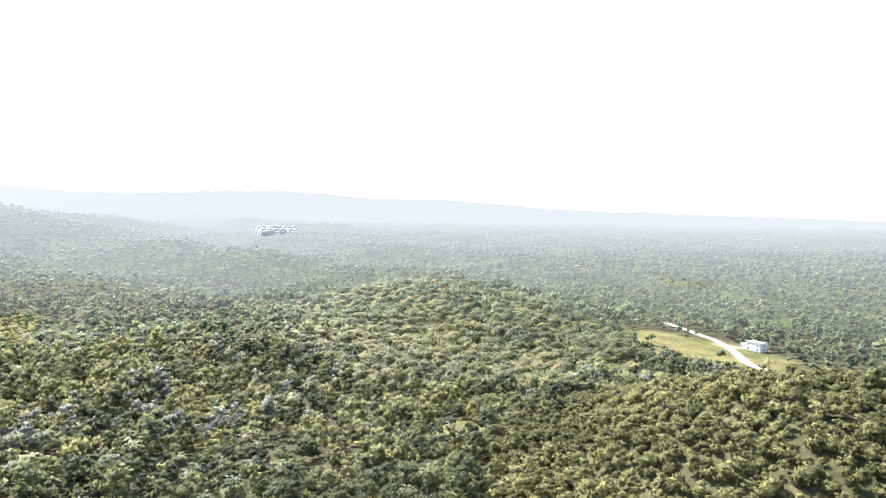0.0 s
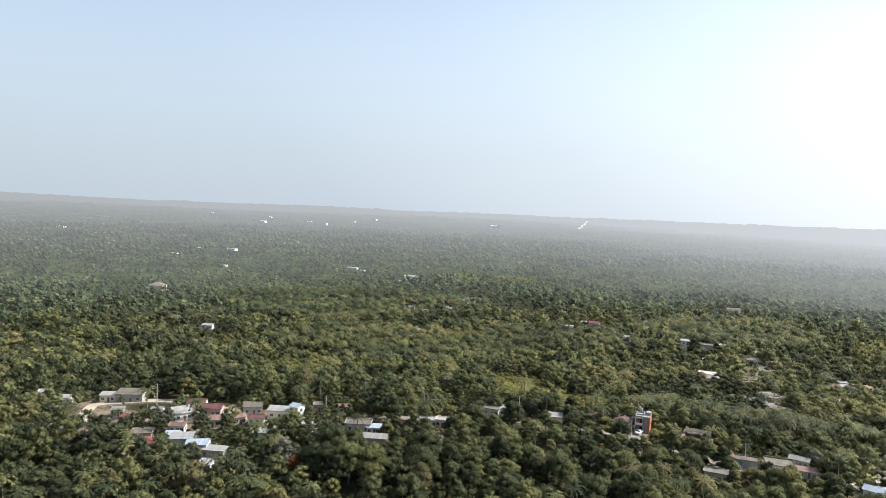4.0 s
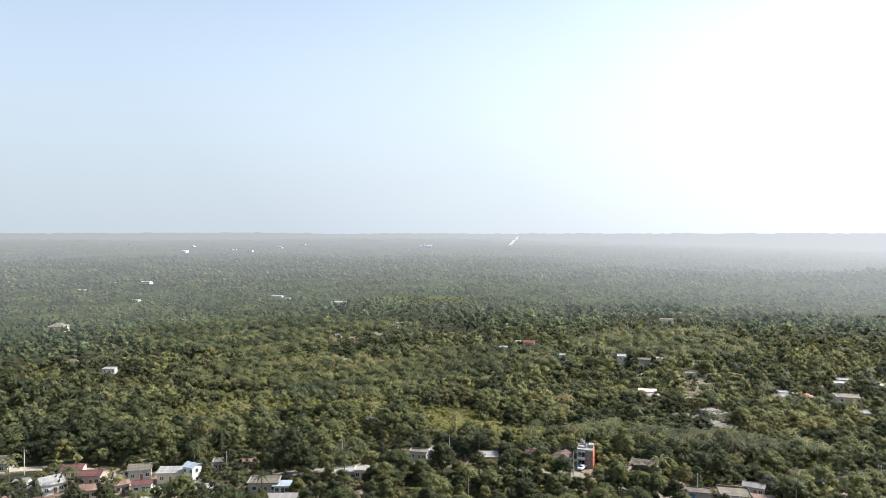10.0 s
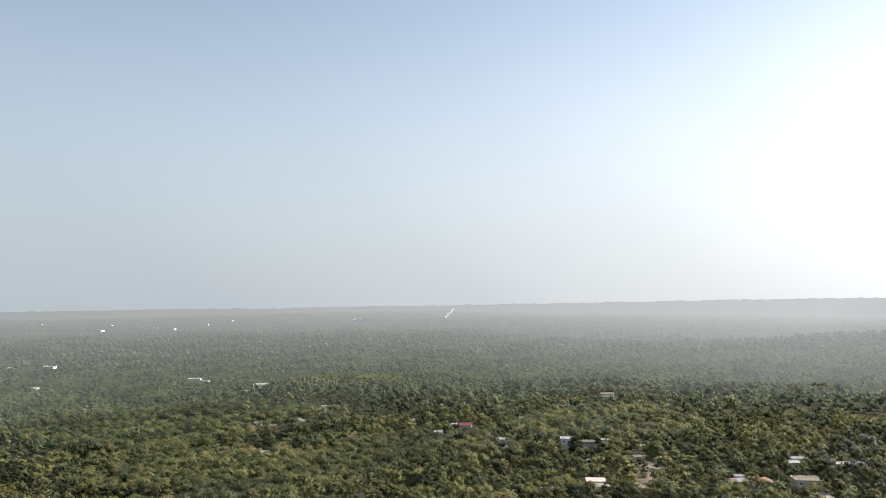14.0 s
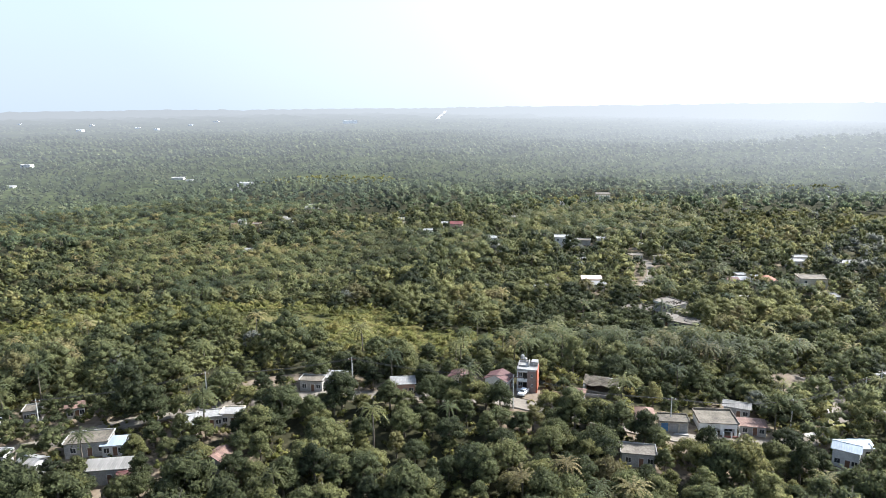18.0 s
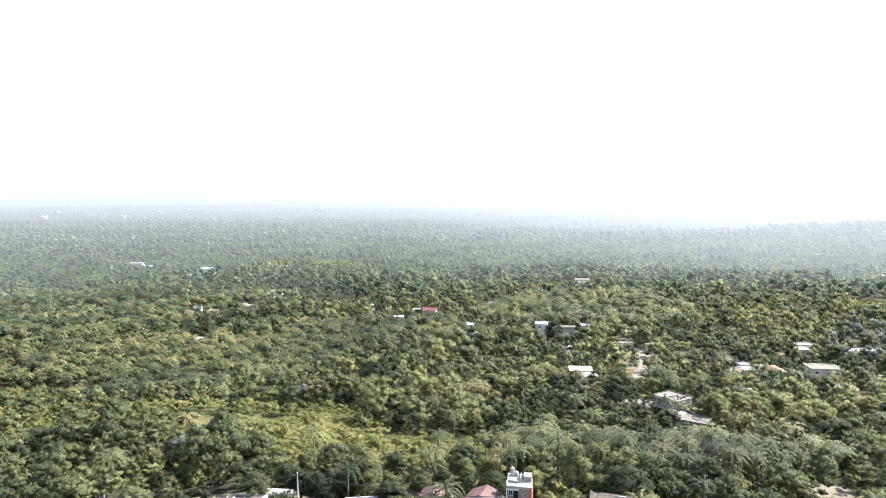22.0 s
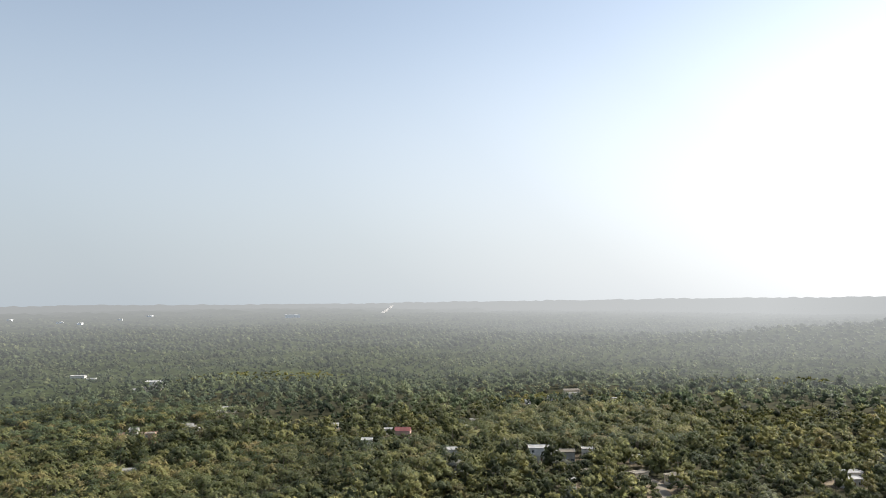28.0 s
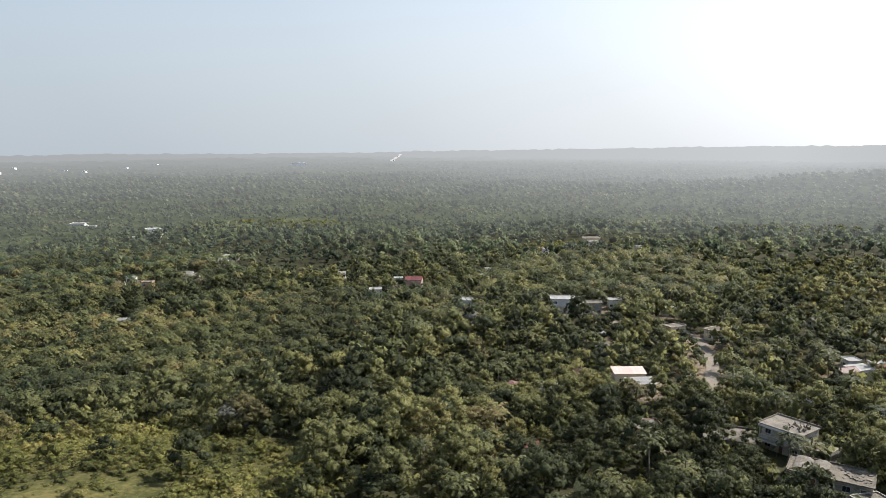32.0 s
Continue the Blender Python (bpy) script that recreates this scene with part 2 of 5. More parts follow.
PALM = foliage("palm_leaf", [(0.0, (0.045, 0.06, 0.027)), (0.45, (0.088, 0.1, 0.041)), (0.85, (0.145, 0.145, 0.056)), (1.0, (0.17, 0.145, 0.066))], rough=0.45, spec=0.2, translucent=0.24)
# both far materials carry painted haze, a glow mixed in by distance
FAR_LEAF = foliage("hazed_leaf", [(0.0, (0.046, 0.064, 0.038)), (0.3, (0.068, 0.09, 0.05)), (0.6, (0.096, 0.12, 0.062)), (1.0, (0.132, 0.148, 0.076))], haze=True, speck=0.5, stands=0.012, vary=0.1)
FAR_GROUND = foliage("hazed_ground", [(0.0, (0.04, 0.052, 0.024)), (1.0, (0.06, 0.072, 0.032))], translucent=0.0, haze=True, spec=0.0, speck=0.2, sheen=0.0, puffed=False)
FLAME = foliage("orange_red_blossom", [(0.0, (0.16, 0.06, 0.035)), (0.5, (0.24, 0.075, 0.04)), (1.0, (0.15, 0.10, 0.045))])
BARK = surface("bark", (0.10, 0.08, 0.06), (0.22, 0.19, 0.15), 1.5)

# ---------------------------------------------------------------- terrain
HILLS = [(-40, 255, 9.5, 110, 40), (-60, 325, 8.5, 40, 30), (-150, 450, -16, 110, 55), (-170, 560, -9, 130, 80), (-468, 700, -11, 150, 150),
         (290, 570, 9, 100, 80), (344, 215, -6, 90, 60), (500, -190, 24, 115, 80), (118, -172, 48, 75, 62), (1230, 400, 58, 210, 120), (1120, 640, 46, 210, 190),
         (1750, 930, 132, 320, 250), (800, 1150, 24, 260, 90), (100, 420, 3, 40, 40), (-108, 372, 6, 48, 17), (20, 264, 2.6, 30, 22), (4170, -410, 66, 500, 430), (4050, -1500, 40, 600, 330), (3300, 900, 40, 500, 300), (1500, 3900, 22, 600, 400), (300, 4200, 12, 480, 300), (-1500, 3800, 12, 520, 300)]
# clearings: x, y, radius along x, radius along y
SCRUB = [(-70, 350, 54, 36), (-112, 388, 58, 25), (-15, 317, 40, 17), (-145, 346, 60, 20), (-185, 462, 32, 11), (-122, 408, 50, 20), (479, 115, 60, 25), (451, 302, 80, 28), (299, -11, 34, 15), (496, 251, 90, 26), (205, 565, 55, 18),
         (316, 535, 35, 14), (-133, 899, 75, 28), (-276, 462, 40, 18), (332, 768, 60, 25), (-256, 328, 40, 16), (-23, 429, 12, 8), (689, -567, 40, 20), (140, 700, 60, 16), (194, 543, 40, 24), (292, 527, 34, 22)]
MEADOWS = [(-56, 339, 16, 10), (-62, 326, 10, 4), (356, -318, 64, 42), (390, -147, 24, 11), (414, -41, 15, 7), (231, -104, 16, 7), (3, 411, 7, 4)]
# hollows full of tall dark trees
RAVINES = [(-38, 396, 42, 20), (-85, 432, 50, 13), (-5, 448, 42, 24), (42, 388, 36, 22), (-8, 352, 26, 16), (330, 40, 60, 30), (70, 470, 50, 20), (130, 340, 30, 16)]
GROVES = [(-95, 505, 125, 58), (425, -165, 140, 92), (70, 300, 45, 16), (110, 560, 60, 60), (-230, 640, 120, 70)]


def ground_z(x, y):
    x, y = np.asarray(x, float), np.asarray(y, float)
    z = -8.2 + 1.2 * np.sin(x / 71 + 1.3) * np.cos(y / 83) + .8 * np.sin((x + y) / 47 + .5) * np.sin((x - y) / 59)
    for cx, cy, h, sx, sy in HILLS:
        z = z + h * np.exp(-((x - cx) / sx) ** 2 / 2 - ((y - cy) / sy) ** 2 / 2)
    d = np.hypot(x, y - 100)
    far = np.clip(d - 800, 0, None)
    z = z + np.clip((d - 480) / 300, 0, 1) * 2.6 * np.sin(x / 46 + 1.7 * np.sin(y / 70)) * np.sin(y / 39 + 1.3 * np.sin(x / 63))
    spur = np.clip((x - 420) / 450, 0, 1) * np.clip((2300 - x) / 700, 0, 1) * np.clip((900 - y) / 300, 0, 1) * np.clip((y + 500) / 400, 0, 1)
    z = z + spur * (11 * np.sin((x * .5 - y) / 68 + 1.5 * np.sin(x / 150)) + 5 * np.sin((x + y * .8) / 41 + 1.2 * np.sin(y / 77)))
    return z + far * .030 * np.exp(-far / 6000) + np.clip(d - 900, 0, 2500) / 2500 * (5 * np.sin(x / 310 + .4) * np.sin(y / 270) + 3 * np.sin(x / 620) * np.cos(y / 540 + 1))


def within(spots, x, y, soft=0.0):
    """How far inside one of the spots: 1 in the middle, 0 outside."""
    best = np.zeros(np.shape(x))
    for cx, cy, rx, ry in spots:
        best = np.maximum(best, np.clip(1.25 - np.hypot((x - cx) / rx, (y - cy) / ry), 0, 1) * 4)
    return np.clip(best, 0, 1)


def mesh_from(name, verts, faces, mat, tint=None, puff=None):
    """A mesh of triangles or quads from numpy arrays."""
    me = bpy.data.meshes.new(name)
    n, k = faces.shape
    me.vertices.add(len(verts))
    me.vertices.foreach_set("co", np.ascontiguousarray(verts, dtype=np.float32).ravel())
    me.loops.add(n * k)
    me.loops.foreach_set("vertex_index", np.ascontiguousarray(faces, dtype=np.int32).ravel())
    me.polygons.add(n)
    me.polygons.foreach_set("loop_start", np.arange(0, n * k, k, dtype=np.int32))
    me.polygons.foreach_set("use_smooth", np.ones(n, dtype=bool))
    me.update(calc_edges=True)
    if tint is not None:
        a = me.attributes.new("tint", 'FLOAT', 'POINT')
        a.data.foreach_set("value", np.ascontiguousarray(tint, dtype=np.float32))
    if puff is not None:
        a = me.attributes.new("puff", 'FLOAT_VECTOR', 'POINT')
        a.data.foreach_set("vector", np.ascontiguousarray(puff, dtype=np.float32).ravel())
    me.materials.append(mat)
    return me


def part(name, bm, mat, parent, label=""):
    me = bpy.data.meshes.new(name)
    bm.to_mesh(me)
    bm.free()
    me.materials.append(mat)
    ob = new(name, me)
    ob.parent = parent
    return tagged(ob, label)


# the ground: one sheet, fine near the village, coarse towards the horizon
def ground_material():
    m, nodes, links, bsdf = material("ground")
    co = nodes.new("ShaderNodeNewGeometry")
    n1, n2 = nodes.new("ShaderNodeTexNoise"), nodes.new("ShaderNodeTexNoise")
    n1.inputs["Scale"].default_value, n2.inputs["Scale"].default_value = 0.05, 0.9
    n1.inputs["Detail"].default_value = n2.inputs["Detail"].default_value = 5
    for n in (n1, n2):
        links.new(co.outputs["Position"], n.inputs["Vector"])
    s = math_node(nodes, links, 'MULTIPLY', math_node(nodes, links, 'ADD', n1.outputs["Fac"], n2.outputs["Fac"]), 0.5)
    soil = ramp(nodes, [(0.35, (0.025, 0.026, 0.014)), (0.55, (0.048, 0.046, 0.024)), (0.72, (0.12, 0.098, 0.062))])
    grass = ramp(nodes, [(0.41, (0.055, 0.058, 0.02)), (0.5, (0.095, 0.09, 0.032)), (0.6, (0.15, 0.126, 0.05))])
    links.new(s, soil.inputs[0])
    links.new(s, grass.inputs[0])
    att = nodes.new("ShaderNodeAttribute")
    att.attribute_name = "tint"
    mix = nodes.new("ShaderNodeMixRGB")
    links.new(att.outputs["Fac"], mix.inputs[0])
    links.new(soil.outputs[0], mix.inputs[1])
    links.new(grass.outputs[0], mix.inputs[2])
    earth = ramp(nodes, [(0.35, (0.11, 0.085, 0.06)), (0.65, (0.25, 0.20, 0.145))])
    links.new(s, earth.inputs[0])
    yard = nodes.new("ShaderNodeAttribute")
    yard.attribute_name = "bare"
    worn = nodes.new("ShaderNodeMapRange")
    worn.interpolation_type = 'SMOOTHSTEP'
    links.new(math_node(nodes, links, 'ADD', yard.outputs["Fac"], math_node(nodes, links, 'MULTIPLY', s, 0.9)), worn.inputs[0])
    worn.inputs[1].default_value, worn.inputs[2].default_value = 0.72, 0.95
    trodden = nodes.new("ShaderNodeMixRGB")
    links.new(worn.outputs[0], trodden.inputs[0])
    links.new(mix.outputs[0], trodden.inputs[1])
    links.new(earth.outputs[0], trodden.inputs[2])
    links.new(trodden.outputs[0], bsdf.inputs["Base Color"])
    bsdf.inputs["Roughness"].default_value = 0.95
    bsdf.inputs["Specular IOR Level"].default_value = 0.1
    return m


u = np.linspace(-1, 1, 281)
warp = np.sinh(u * 4.6) / math.sinh(4.6)
gx, gy = np.meshgrid(120 + warp * 6200, 180 + warp * 6200)
gx, gy = gx.ravel(), gy.ravel()
k = np.arange(280 * 281).reshape(280, 281)[:, :280].ravel()
ground = new("ground", mesh_from("ground", np.stack([gx, gy, ground_z(gx, gy)], 1), np.stack([k, k + 1, k + 282, k + 281], 1),
                                 ground_material(), np.maximum(within(MEADOWS, gx, gy), np.maximum(.7 * within(SCRUB, gx, gy), .9 * (np.exp(-((gx - 118) / 75) ** 2 / 2 - ((gy + 172) / 62) ** 2 / 2) > .25) * .15))))
ground.data.polygons.foreach_set("use_smooth", np.ones(len(ground.data.polygons), dtype=bool))
tagged(ground, "rolling green ground with grassy clearings between the trees", "ground", kind="structure")

# ---------------------------------------------------------------- trees
ICO = bmesh.new()
bmesh.ops.create_icosphere(ICO, subdivisions=1, radius=1)
ICO_V = np.array([v.co[:] for v in ICO.verts])
ICO_F = np.array([[v.index for v in f.verts] for f in ICO.faces])
ICO.free()
OCT_V = np.array([(1, 0, 0), (0, 1, 0), (-1, 0, 0), (0, -1, 0), (0, 0, 1), (0, 0, -1)], float)
OCT_F = np.array([(0, 1, 4), (1, 2, 4), (2, 3, 4), (3, 0, 4), (1, 0, 5), (2, 1, 5), (3, 2, 5), (0, 3, 5)])


def unit(v):
    return v / (np.linalg.norm(v, axis=1)[:, None] + 1e-6)


def crown(seed, lobes, leaves, radius, height, base, leaf):
    """An uneven crown: dark lobes thick with leaf sprays that stand out of them, as vertices, triangles and rounded normals."""
    r = np.random.RandomState(seed)
    vs, fs, ns, n = [], [], [], 0
    small = 1.0 if lobes < 3 else .86 if lobes < 6 else .72 if lobes < 12 else .6
    for i in range(lobes):
        a = r.rand() * 6.283 if lobes < 4 else i * 2.4 + r.uniform(-.3, .3)
        q = math.sqrt((i + 0.3) / lobes)
        spread = .62 if lobes < 8 else .74
        c = np.array([math.cos(a) * q * radius * spread, math.sin(a) * q * radius * spread, base + (height - base) * (0.82 - 0.5 * q * q + r.uniform(-.12, .12))])
        s = radius * r.uniform(.36, .54) * small * np.array([1, 1, .78])
        mid = np.array([0, 0, base + (height - base) * .35])
        core_v, core_f = (ICO_V, ICO_F) if lobes == 1 and leaves < 10 else (OCT_V, OCT_F)
        core = core_v * s * .84 * r.uniform(.8, 1.15, (len(core_v), 1))
        vs.append(c + core)
        ns.append(unit(unit(core) * .7 + unit((c + core - mid) / np.array([1, 1, 1])) * .5))
        fs.append(core_f + n)
        n += len(core_v)
        d = r.normal(size=(leaves, 3))
        d[:, 2] = np.abs(d[:, 2]) * 1.0 - .25
        d /= np.linalg.norm(d, axis=1)[:, None]
        p = c + d * s * r.uniform(.78, 1.16, (leaves, 1))
        e1 = np.cross(d + r.normal(size=d.shape) * .7, r.normal(size=d.shape))
        e1 /= np.linalg.norm(e1, axis=1)[:, None] + 1e-6
        e2 = np.cross(d + r.normal(size=d.shape) * .5, e1)
        e2 /= np.linalg.norm(e2, axis=1)[:, None] + 1e-6
        sz = leaf * r.uniform(.6, 1.3, (leaves, 1))
        tri = np.stack([p - e1 * sz * .6, p + e1 * sz * .6 + d * sz * .15, p + e2 * sz], 1)
        vs.append(tri.reshape(-1, 3))
        flat = unit(np.cross(tri[:, 1] - tri[:, 0], tri[:, 2] - tri[:, 0]))
        flat = flat * np.sign((flat * d).sum(1))[:, None]
        ns.append(np.repeat(unit(d * .75 + unit(p - mid) * .35 + flat * .7), 3, axis=0))
        fs.append(np.arange(leaves * 3).reshape(-1, 3) + n)
        n += leaves * 3
    return np.concatenate(vs), np.concatenate(fs), np.concatenate(ns)


def palm_top(seed, fronds, length, height, segs=4, wide=.095):
    """Arching fronds, folded along the rib, with ragged edges."""
    r = np.random.RandomState(seed)
    vs, fs, n = [], [], 0
    for i in range(fronds):
        a = 6.283 * i / fronds + r.uniform(-.2, .2)
        up = 1.5 * ((i * .618) % 1) - .1
        out, side = np.array([math.cos(a), math.sin(a), 0]), np.array([-math.sin(a), math.cos(a), 0])
        rib = []
        L = length * r.uniform(.8, 1.1)
        for j in range(segs + 1):
            t = j / segs
            rib.append(np.array([0, 0, height]) + out * L * t * (1 - .18 * t) + np.array([0, 0, L * (up * t * .85 - (.55 + .35 * up) * t * t)]))
        w = L * wide
        for j in range(segs):
            t = (j + .5) / segs
            ww = w * (1.1 - .9 * abs(t - .4)) * r.uniform(.8, 1.15)
            for sgn in (-1, 1):
                tip = rib[j] * .35 + rib[j + 1] * .65 + side * sgn * ww + out * ww * .5 + np.array([0, 0, -ww * .3])
                vs += [rib[j], rib[j + 1], tip]
                fs.append([n, n + 1, n + 2])
                n += 3
    v = np.array(vs)
    return v, np.array(fs), unit(unit(v - np.array([0, 0, height - 1.5])) + np.array([0, 0, .7]))


def trunk(height, r0, r1, lean=0.0, limbs=0, seed=0, sides=6):
    """A tapered trunk with limbs."""
    r = np.random.RandomState(seed)
    vs, fs, n = [], [], 0
    def stick(p0, p1, a, b, bend):
        nonlocal n
        for j in range(4):
            t = j / 3
            c = p0 * (1 - t) + p1 * t + bend * math.sin(t * math.pi)
            for k in range(sides):
                w = 6.283 * k / sides
                q = a * (1 - t) + b * t
                vs.append(c + np.array([math.cos(w) * q, math.sin(w) * q, 0]))
        for j in range(3):
            for k in range(sides):
                x, y = n + j * sides + k, n + j * sides + (k + 1) % sides
                fs.append([x, y, y + sides])
                fs.append([x, y + sides, x + sides])
        n += 4 * sides
    top = np.array([lean * height, 0, height])
    stick(np.array([0, 0, -1.0]), top, r0, r1, np.array([0.04 * height * (lean != 0), 0.02 * height, 0]))
    for i in range(limbs):
        a = 6.283 * (i + r.rand() * .5) / limbs
        q = height * r.uniform(.55, .95)
        stick(np.array([0, 0, q]), np.array([math.cos(a) * height * .4, math.sin(a) * height * .4, q + height * .35]), r1 * .8, r1 * .3, np.array([0, 0, -.3]))
    return np.array(vs), np.array(fs)


def scatter(archetypes, x, y, z, size, spin, squash, which, tint):
    """Joins many copies of a few shapes into one cloud of triangles."""
    vs, fs, ts, ns, n = [], [], [], [], 0
    for i, (v, f, w) in enumerate(archetypes):
        m = which == i
        if not m.any():
            continue
        c, s = np.cos(spin[m])[:, None], np.sin(spin[m])[:, None]
        px = (v[:, 0] * c - v[:, 1] * s) * size[m][:, None] + x[m][:, None]
        py = (v[:, 0] * s + v[:, 1] * c) * size[m][:, None] + y[m][:, None]
        pz = v[:, 2] * (size[m] * squash[m])[:, None] + z[m][:, None]
        q = len(px)
        vs.append(np.stack([px, py, pz], 2).reshape(-1, 3))
        ns.append(np.stack([w[:, 0] * c - w[:, 1] * s, w[:, 0] * s + w[:, 1] * c, np.repeat(w[None, :, 2], q, axis=0)], 2).reshape(-1, 3))
        fs.append((f[None] + (np.arange(q) * len(v))[:, None, None] + n).reshape(-1, 3))
        ts.append(np.repeat(tint[m], len(v)))
        n += q * len(v)
    return np.concatenate(vs), np.concatenate(fs), np.concatenate(ts), np.concatenate(ns)


NEAR = [crown(1 + i, 13, 35, rr, hh, .8, .46) for i, (rr, hh) in enumerate(((4.6, 9), (5.4, 8), (3.7, 10.5), (4.4, 7.2), (5.0, 9.8)))]
NEAR2 = [crown(6 + i, 5, 15, rr, hh, 1.0, 1.0) for i, (rr, hh) in enumerate(((4.7, 9), (5.5, 8.2), (3.9, 10.5), (4.5, 7.2)))]
MID = [crown(11 + i, 3, 9, 4.8, 8.4, 1.5, 1.5) for i in range(4)]
LESS = [crown(17 + i, 2, 7, 5.4, 8.2, 1.0, 1.9) for i in range(4)]
FAR = [crown(21 + i, 1, 3, 9.0, 7.5, 1.0, 2.0) for i in range(4)]
DOME = [(ICO_V * np.array([7.5, 7.5, 5]) * np.random.RandomState(31 + i).uniform(.75, 1.15, (12, 1)) + np.array([0, 0, 3.0]), ICO_F, ICO_V) for i in range(3)]
TUFT = [(v * np.array([.22, .22, .14]), f, unit(w + np.array([0, 0, 1.2]))) for v, f, w in [crown(38 + i, 1, 14, 3.6, 2.6, 0.2, 1.4) for i in range(3)]]
FLOOR = [crown(45 + i, 1, 14, 3.6, 2.6, 0.2, 1.0) for i in range(3)]
FINE_BUSH = [crown(48 + i, 3, 22, 2.1, 2.3, 0.1, 0.5) for i in range(4)]
BUSH = [crown(41 + i, 2, 16, 2.4, 2.7, 0.2, 0.62) for i in range(4)]
LOW = [(v * np.array([1, 1, .55]), f, unit(w + np.array([0, 0, .9]))) for v, f, w in [crown(71 + i, 2, 16, 2.4, 2.4, 0.1, 0.55) for i in range(4)]]
PALM_NEAR = [palm_top(51 + i, 15, 4.4, 7.6, 4, .15) for i in range(3)]
PALM_MID = [palm_top(61 + i, 13, 4.5, 7.4, 3, .19) for i in range(3)]
PALM_TRUNK = (*trunk(7.6, .2, .13, .0, 0, 5, 4), np.zeros((16, 3)))

rng = np.random.RandomState(7)
LINE = np.array([(-6, -11), (0, 0), (1, 35), (3, 70), (3, 110), (4, 150), (5, 190), (5, 212)], float)


def to_line(x, y):
    return np.min(np.hypot(x[:, None] - LINE[:, 0], y[:, None] - LINE[:, 1]), axis=1)


def spots(x0, x1, y0, y1, step):
    a, b = np.meshgrid(np.arange(x0, x1, step), np.arange(y0, y1, step))
    return a.ravel() + rng.uniform(-.46, .46, a.size) * step, b.ravel() + rng.uniform(-.46, .46, a.size) * step


def azimuth(x, y):
    return np.degrees(np.arctan2(x, y))


def patches(x, y):
    """Slow changes in what grows where, 0 to 1."""
    return .5 + .25 * (np.sin(x / 37 + 2 * np.sin(y / 53)) + np.cos(y / 41 + 1.7 * np.sin(x / 61 + 1)))


KEEP_OFF = []     # x, y, radius: no trees here (houses)
YARDS = []        # house places: smaller trees round them
ROADS = []        # x, y, radius along the roads


def free(x, y, pad=0.0):
    ok = np.ones(len(x), bool)
    for cx, cy, r in KEEP_OFF + ROADS:
        ok &= np.hypot(x - cx, y - cy) > r + pad
    return ok

# ---------------------------------------------------------------- buildings
WALLS = {
    "white": surface("white_wall", (0.52, 0.505, 0.48), (0.72, 0.71, 0.69), .5, .85, .15),
    "cream": surface("cream_wall", (0.52, 0.45, 0.34), (0.68, 0.60, 0.47), .5, .85, .15),
    "pink": surface("pink_wall", (0.40, 0.26, 0.22), (0.54, 0.38, 0.33), .5, .85, .15),
    "salmon": surface("salmon_wall", (0.40, 0.25, 0.18), (0.52, 0.35, 0.26), .5, .85, .15),
    "bluegrey": surface("blue_grey_wall", (0.36, 0.42, 0.48), (0.50, 0.55, 0.60), .5, .85, .15),
    "dirty": surface("weathered_white_wall", (0.24, 0.215, 0.175), (0.52, 0.485, 0.42), .45, .9, .25),
    "concrete": surface("bare_concrete_wall", (0.26, 0.25, 0.23), (0.42, 0.40, 0.37), .6, .9, .3),
}
ROOFS = {
    "white": surface("white_roof", (0.19, 0.182, 0.172), (0.42, 0.41, 0.39), .35, .55, .2, random=.12),
    "grey": surface("stained_concrete_roof", (0.07, 0.06, 0.045), (0.22, 0.19, 0.148), .35, .9, .3, random=.12),
    "tin": surface("tin_roof", (0.16, 0.15, 0.135), (0.32, 0.305, 0.28), .4, .6, .2, 0, random=.15),
    "paleblue": surface("pale_blue_roof", (0.24, 0.28, 0.32), (0.42, 0.47, 0.52), .4, .5, .2, random=.1),
    "maroon": surface("maroon_roof", (0.07, 0.028, 0.024), (0.16, 0.07, 0.062), .6, .6, .2, random=.2),
    "red": surface("red_roof", (0.11, 0.03, 0.028), (0.20, 0.065, 0.058), .6, .6, .2, random=.2),
    "rust": surface("rusty_roof", (0.12, 0.058, 0.04), (0.28, 0.19, 0.15), .7, .75, .3, random=.35),
    "orange": surface("orange_roof", (0.30, 0.125, 0.075), (0.40, 0.20, 0.13), .6, .7, .2, random=.15),
    "tan": surface("tan_roof", (0.08, 0.07, 0.056), (0.24, 0.212, 0.175), .45, .9, .3, random=.1),
    "pink": surface("faded_pink_roof", (0.52, 0.38, 0.34), (0.68, 0.55, 0.51), .4, .6, .2, random=.1),
}
ROOF_WORDS = {"white": "white", "grey": "stained grey concrete", "tin": "weathered tin", "paleblue": "pale blue metal", "maroon": "maroon metal",
              "red": "red metal", "rust": "rusty striped metal", "orange": "orange tiled", "tan": "tan", "pink": "faded pink"}
WALL_WORDS = {"white": "white", "cream": "cream", "pink": "pink", "salmon": "salmon", "bluegrey": "blue-grey", "concrete": "bare concrete"}
KIND_WORDS = {"gable": "gabled", "flat": "flat", "shed": "single-pitched", "hip": "hipped"}
GLASS = surface("dark_window_glass", (0.02, 0.025, 0.03), (0.05, 0.055, 0.06), .5, .12, 0)
DARK = surface("dark_interior", (0.015, 0.013, 0.012), (0.04, 0.035, 0.03), .5, .9, 0)
PAINT = surface("white_paint", (0.62, 0.61, 0.59), (0.76, 0.75, 0.73), .8, .7, .1)
FRAME = surface("painted_frame", (0.5, 0.48, 0.45), (0.66, 0.64, 0.61), 2, .6, .1)
WOOD = surface("door_wood", (0.10, 0.05, 0.03), (0.20, 0.11, 0.07), 2, .6, .2)


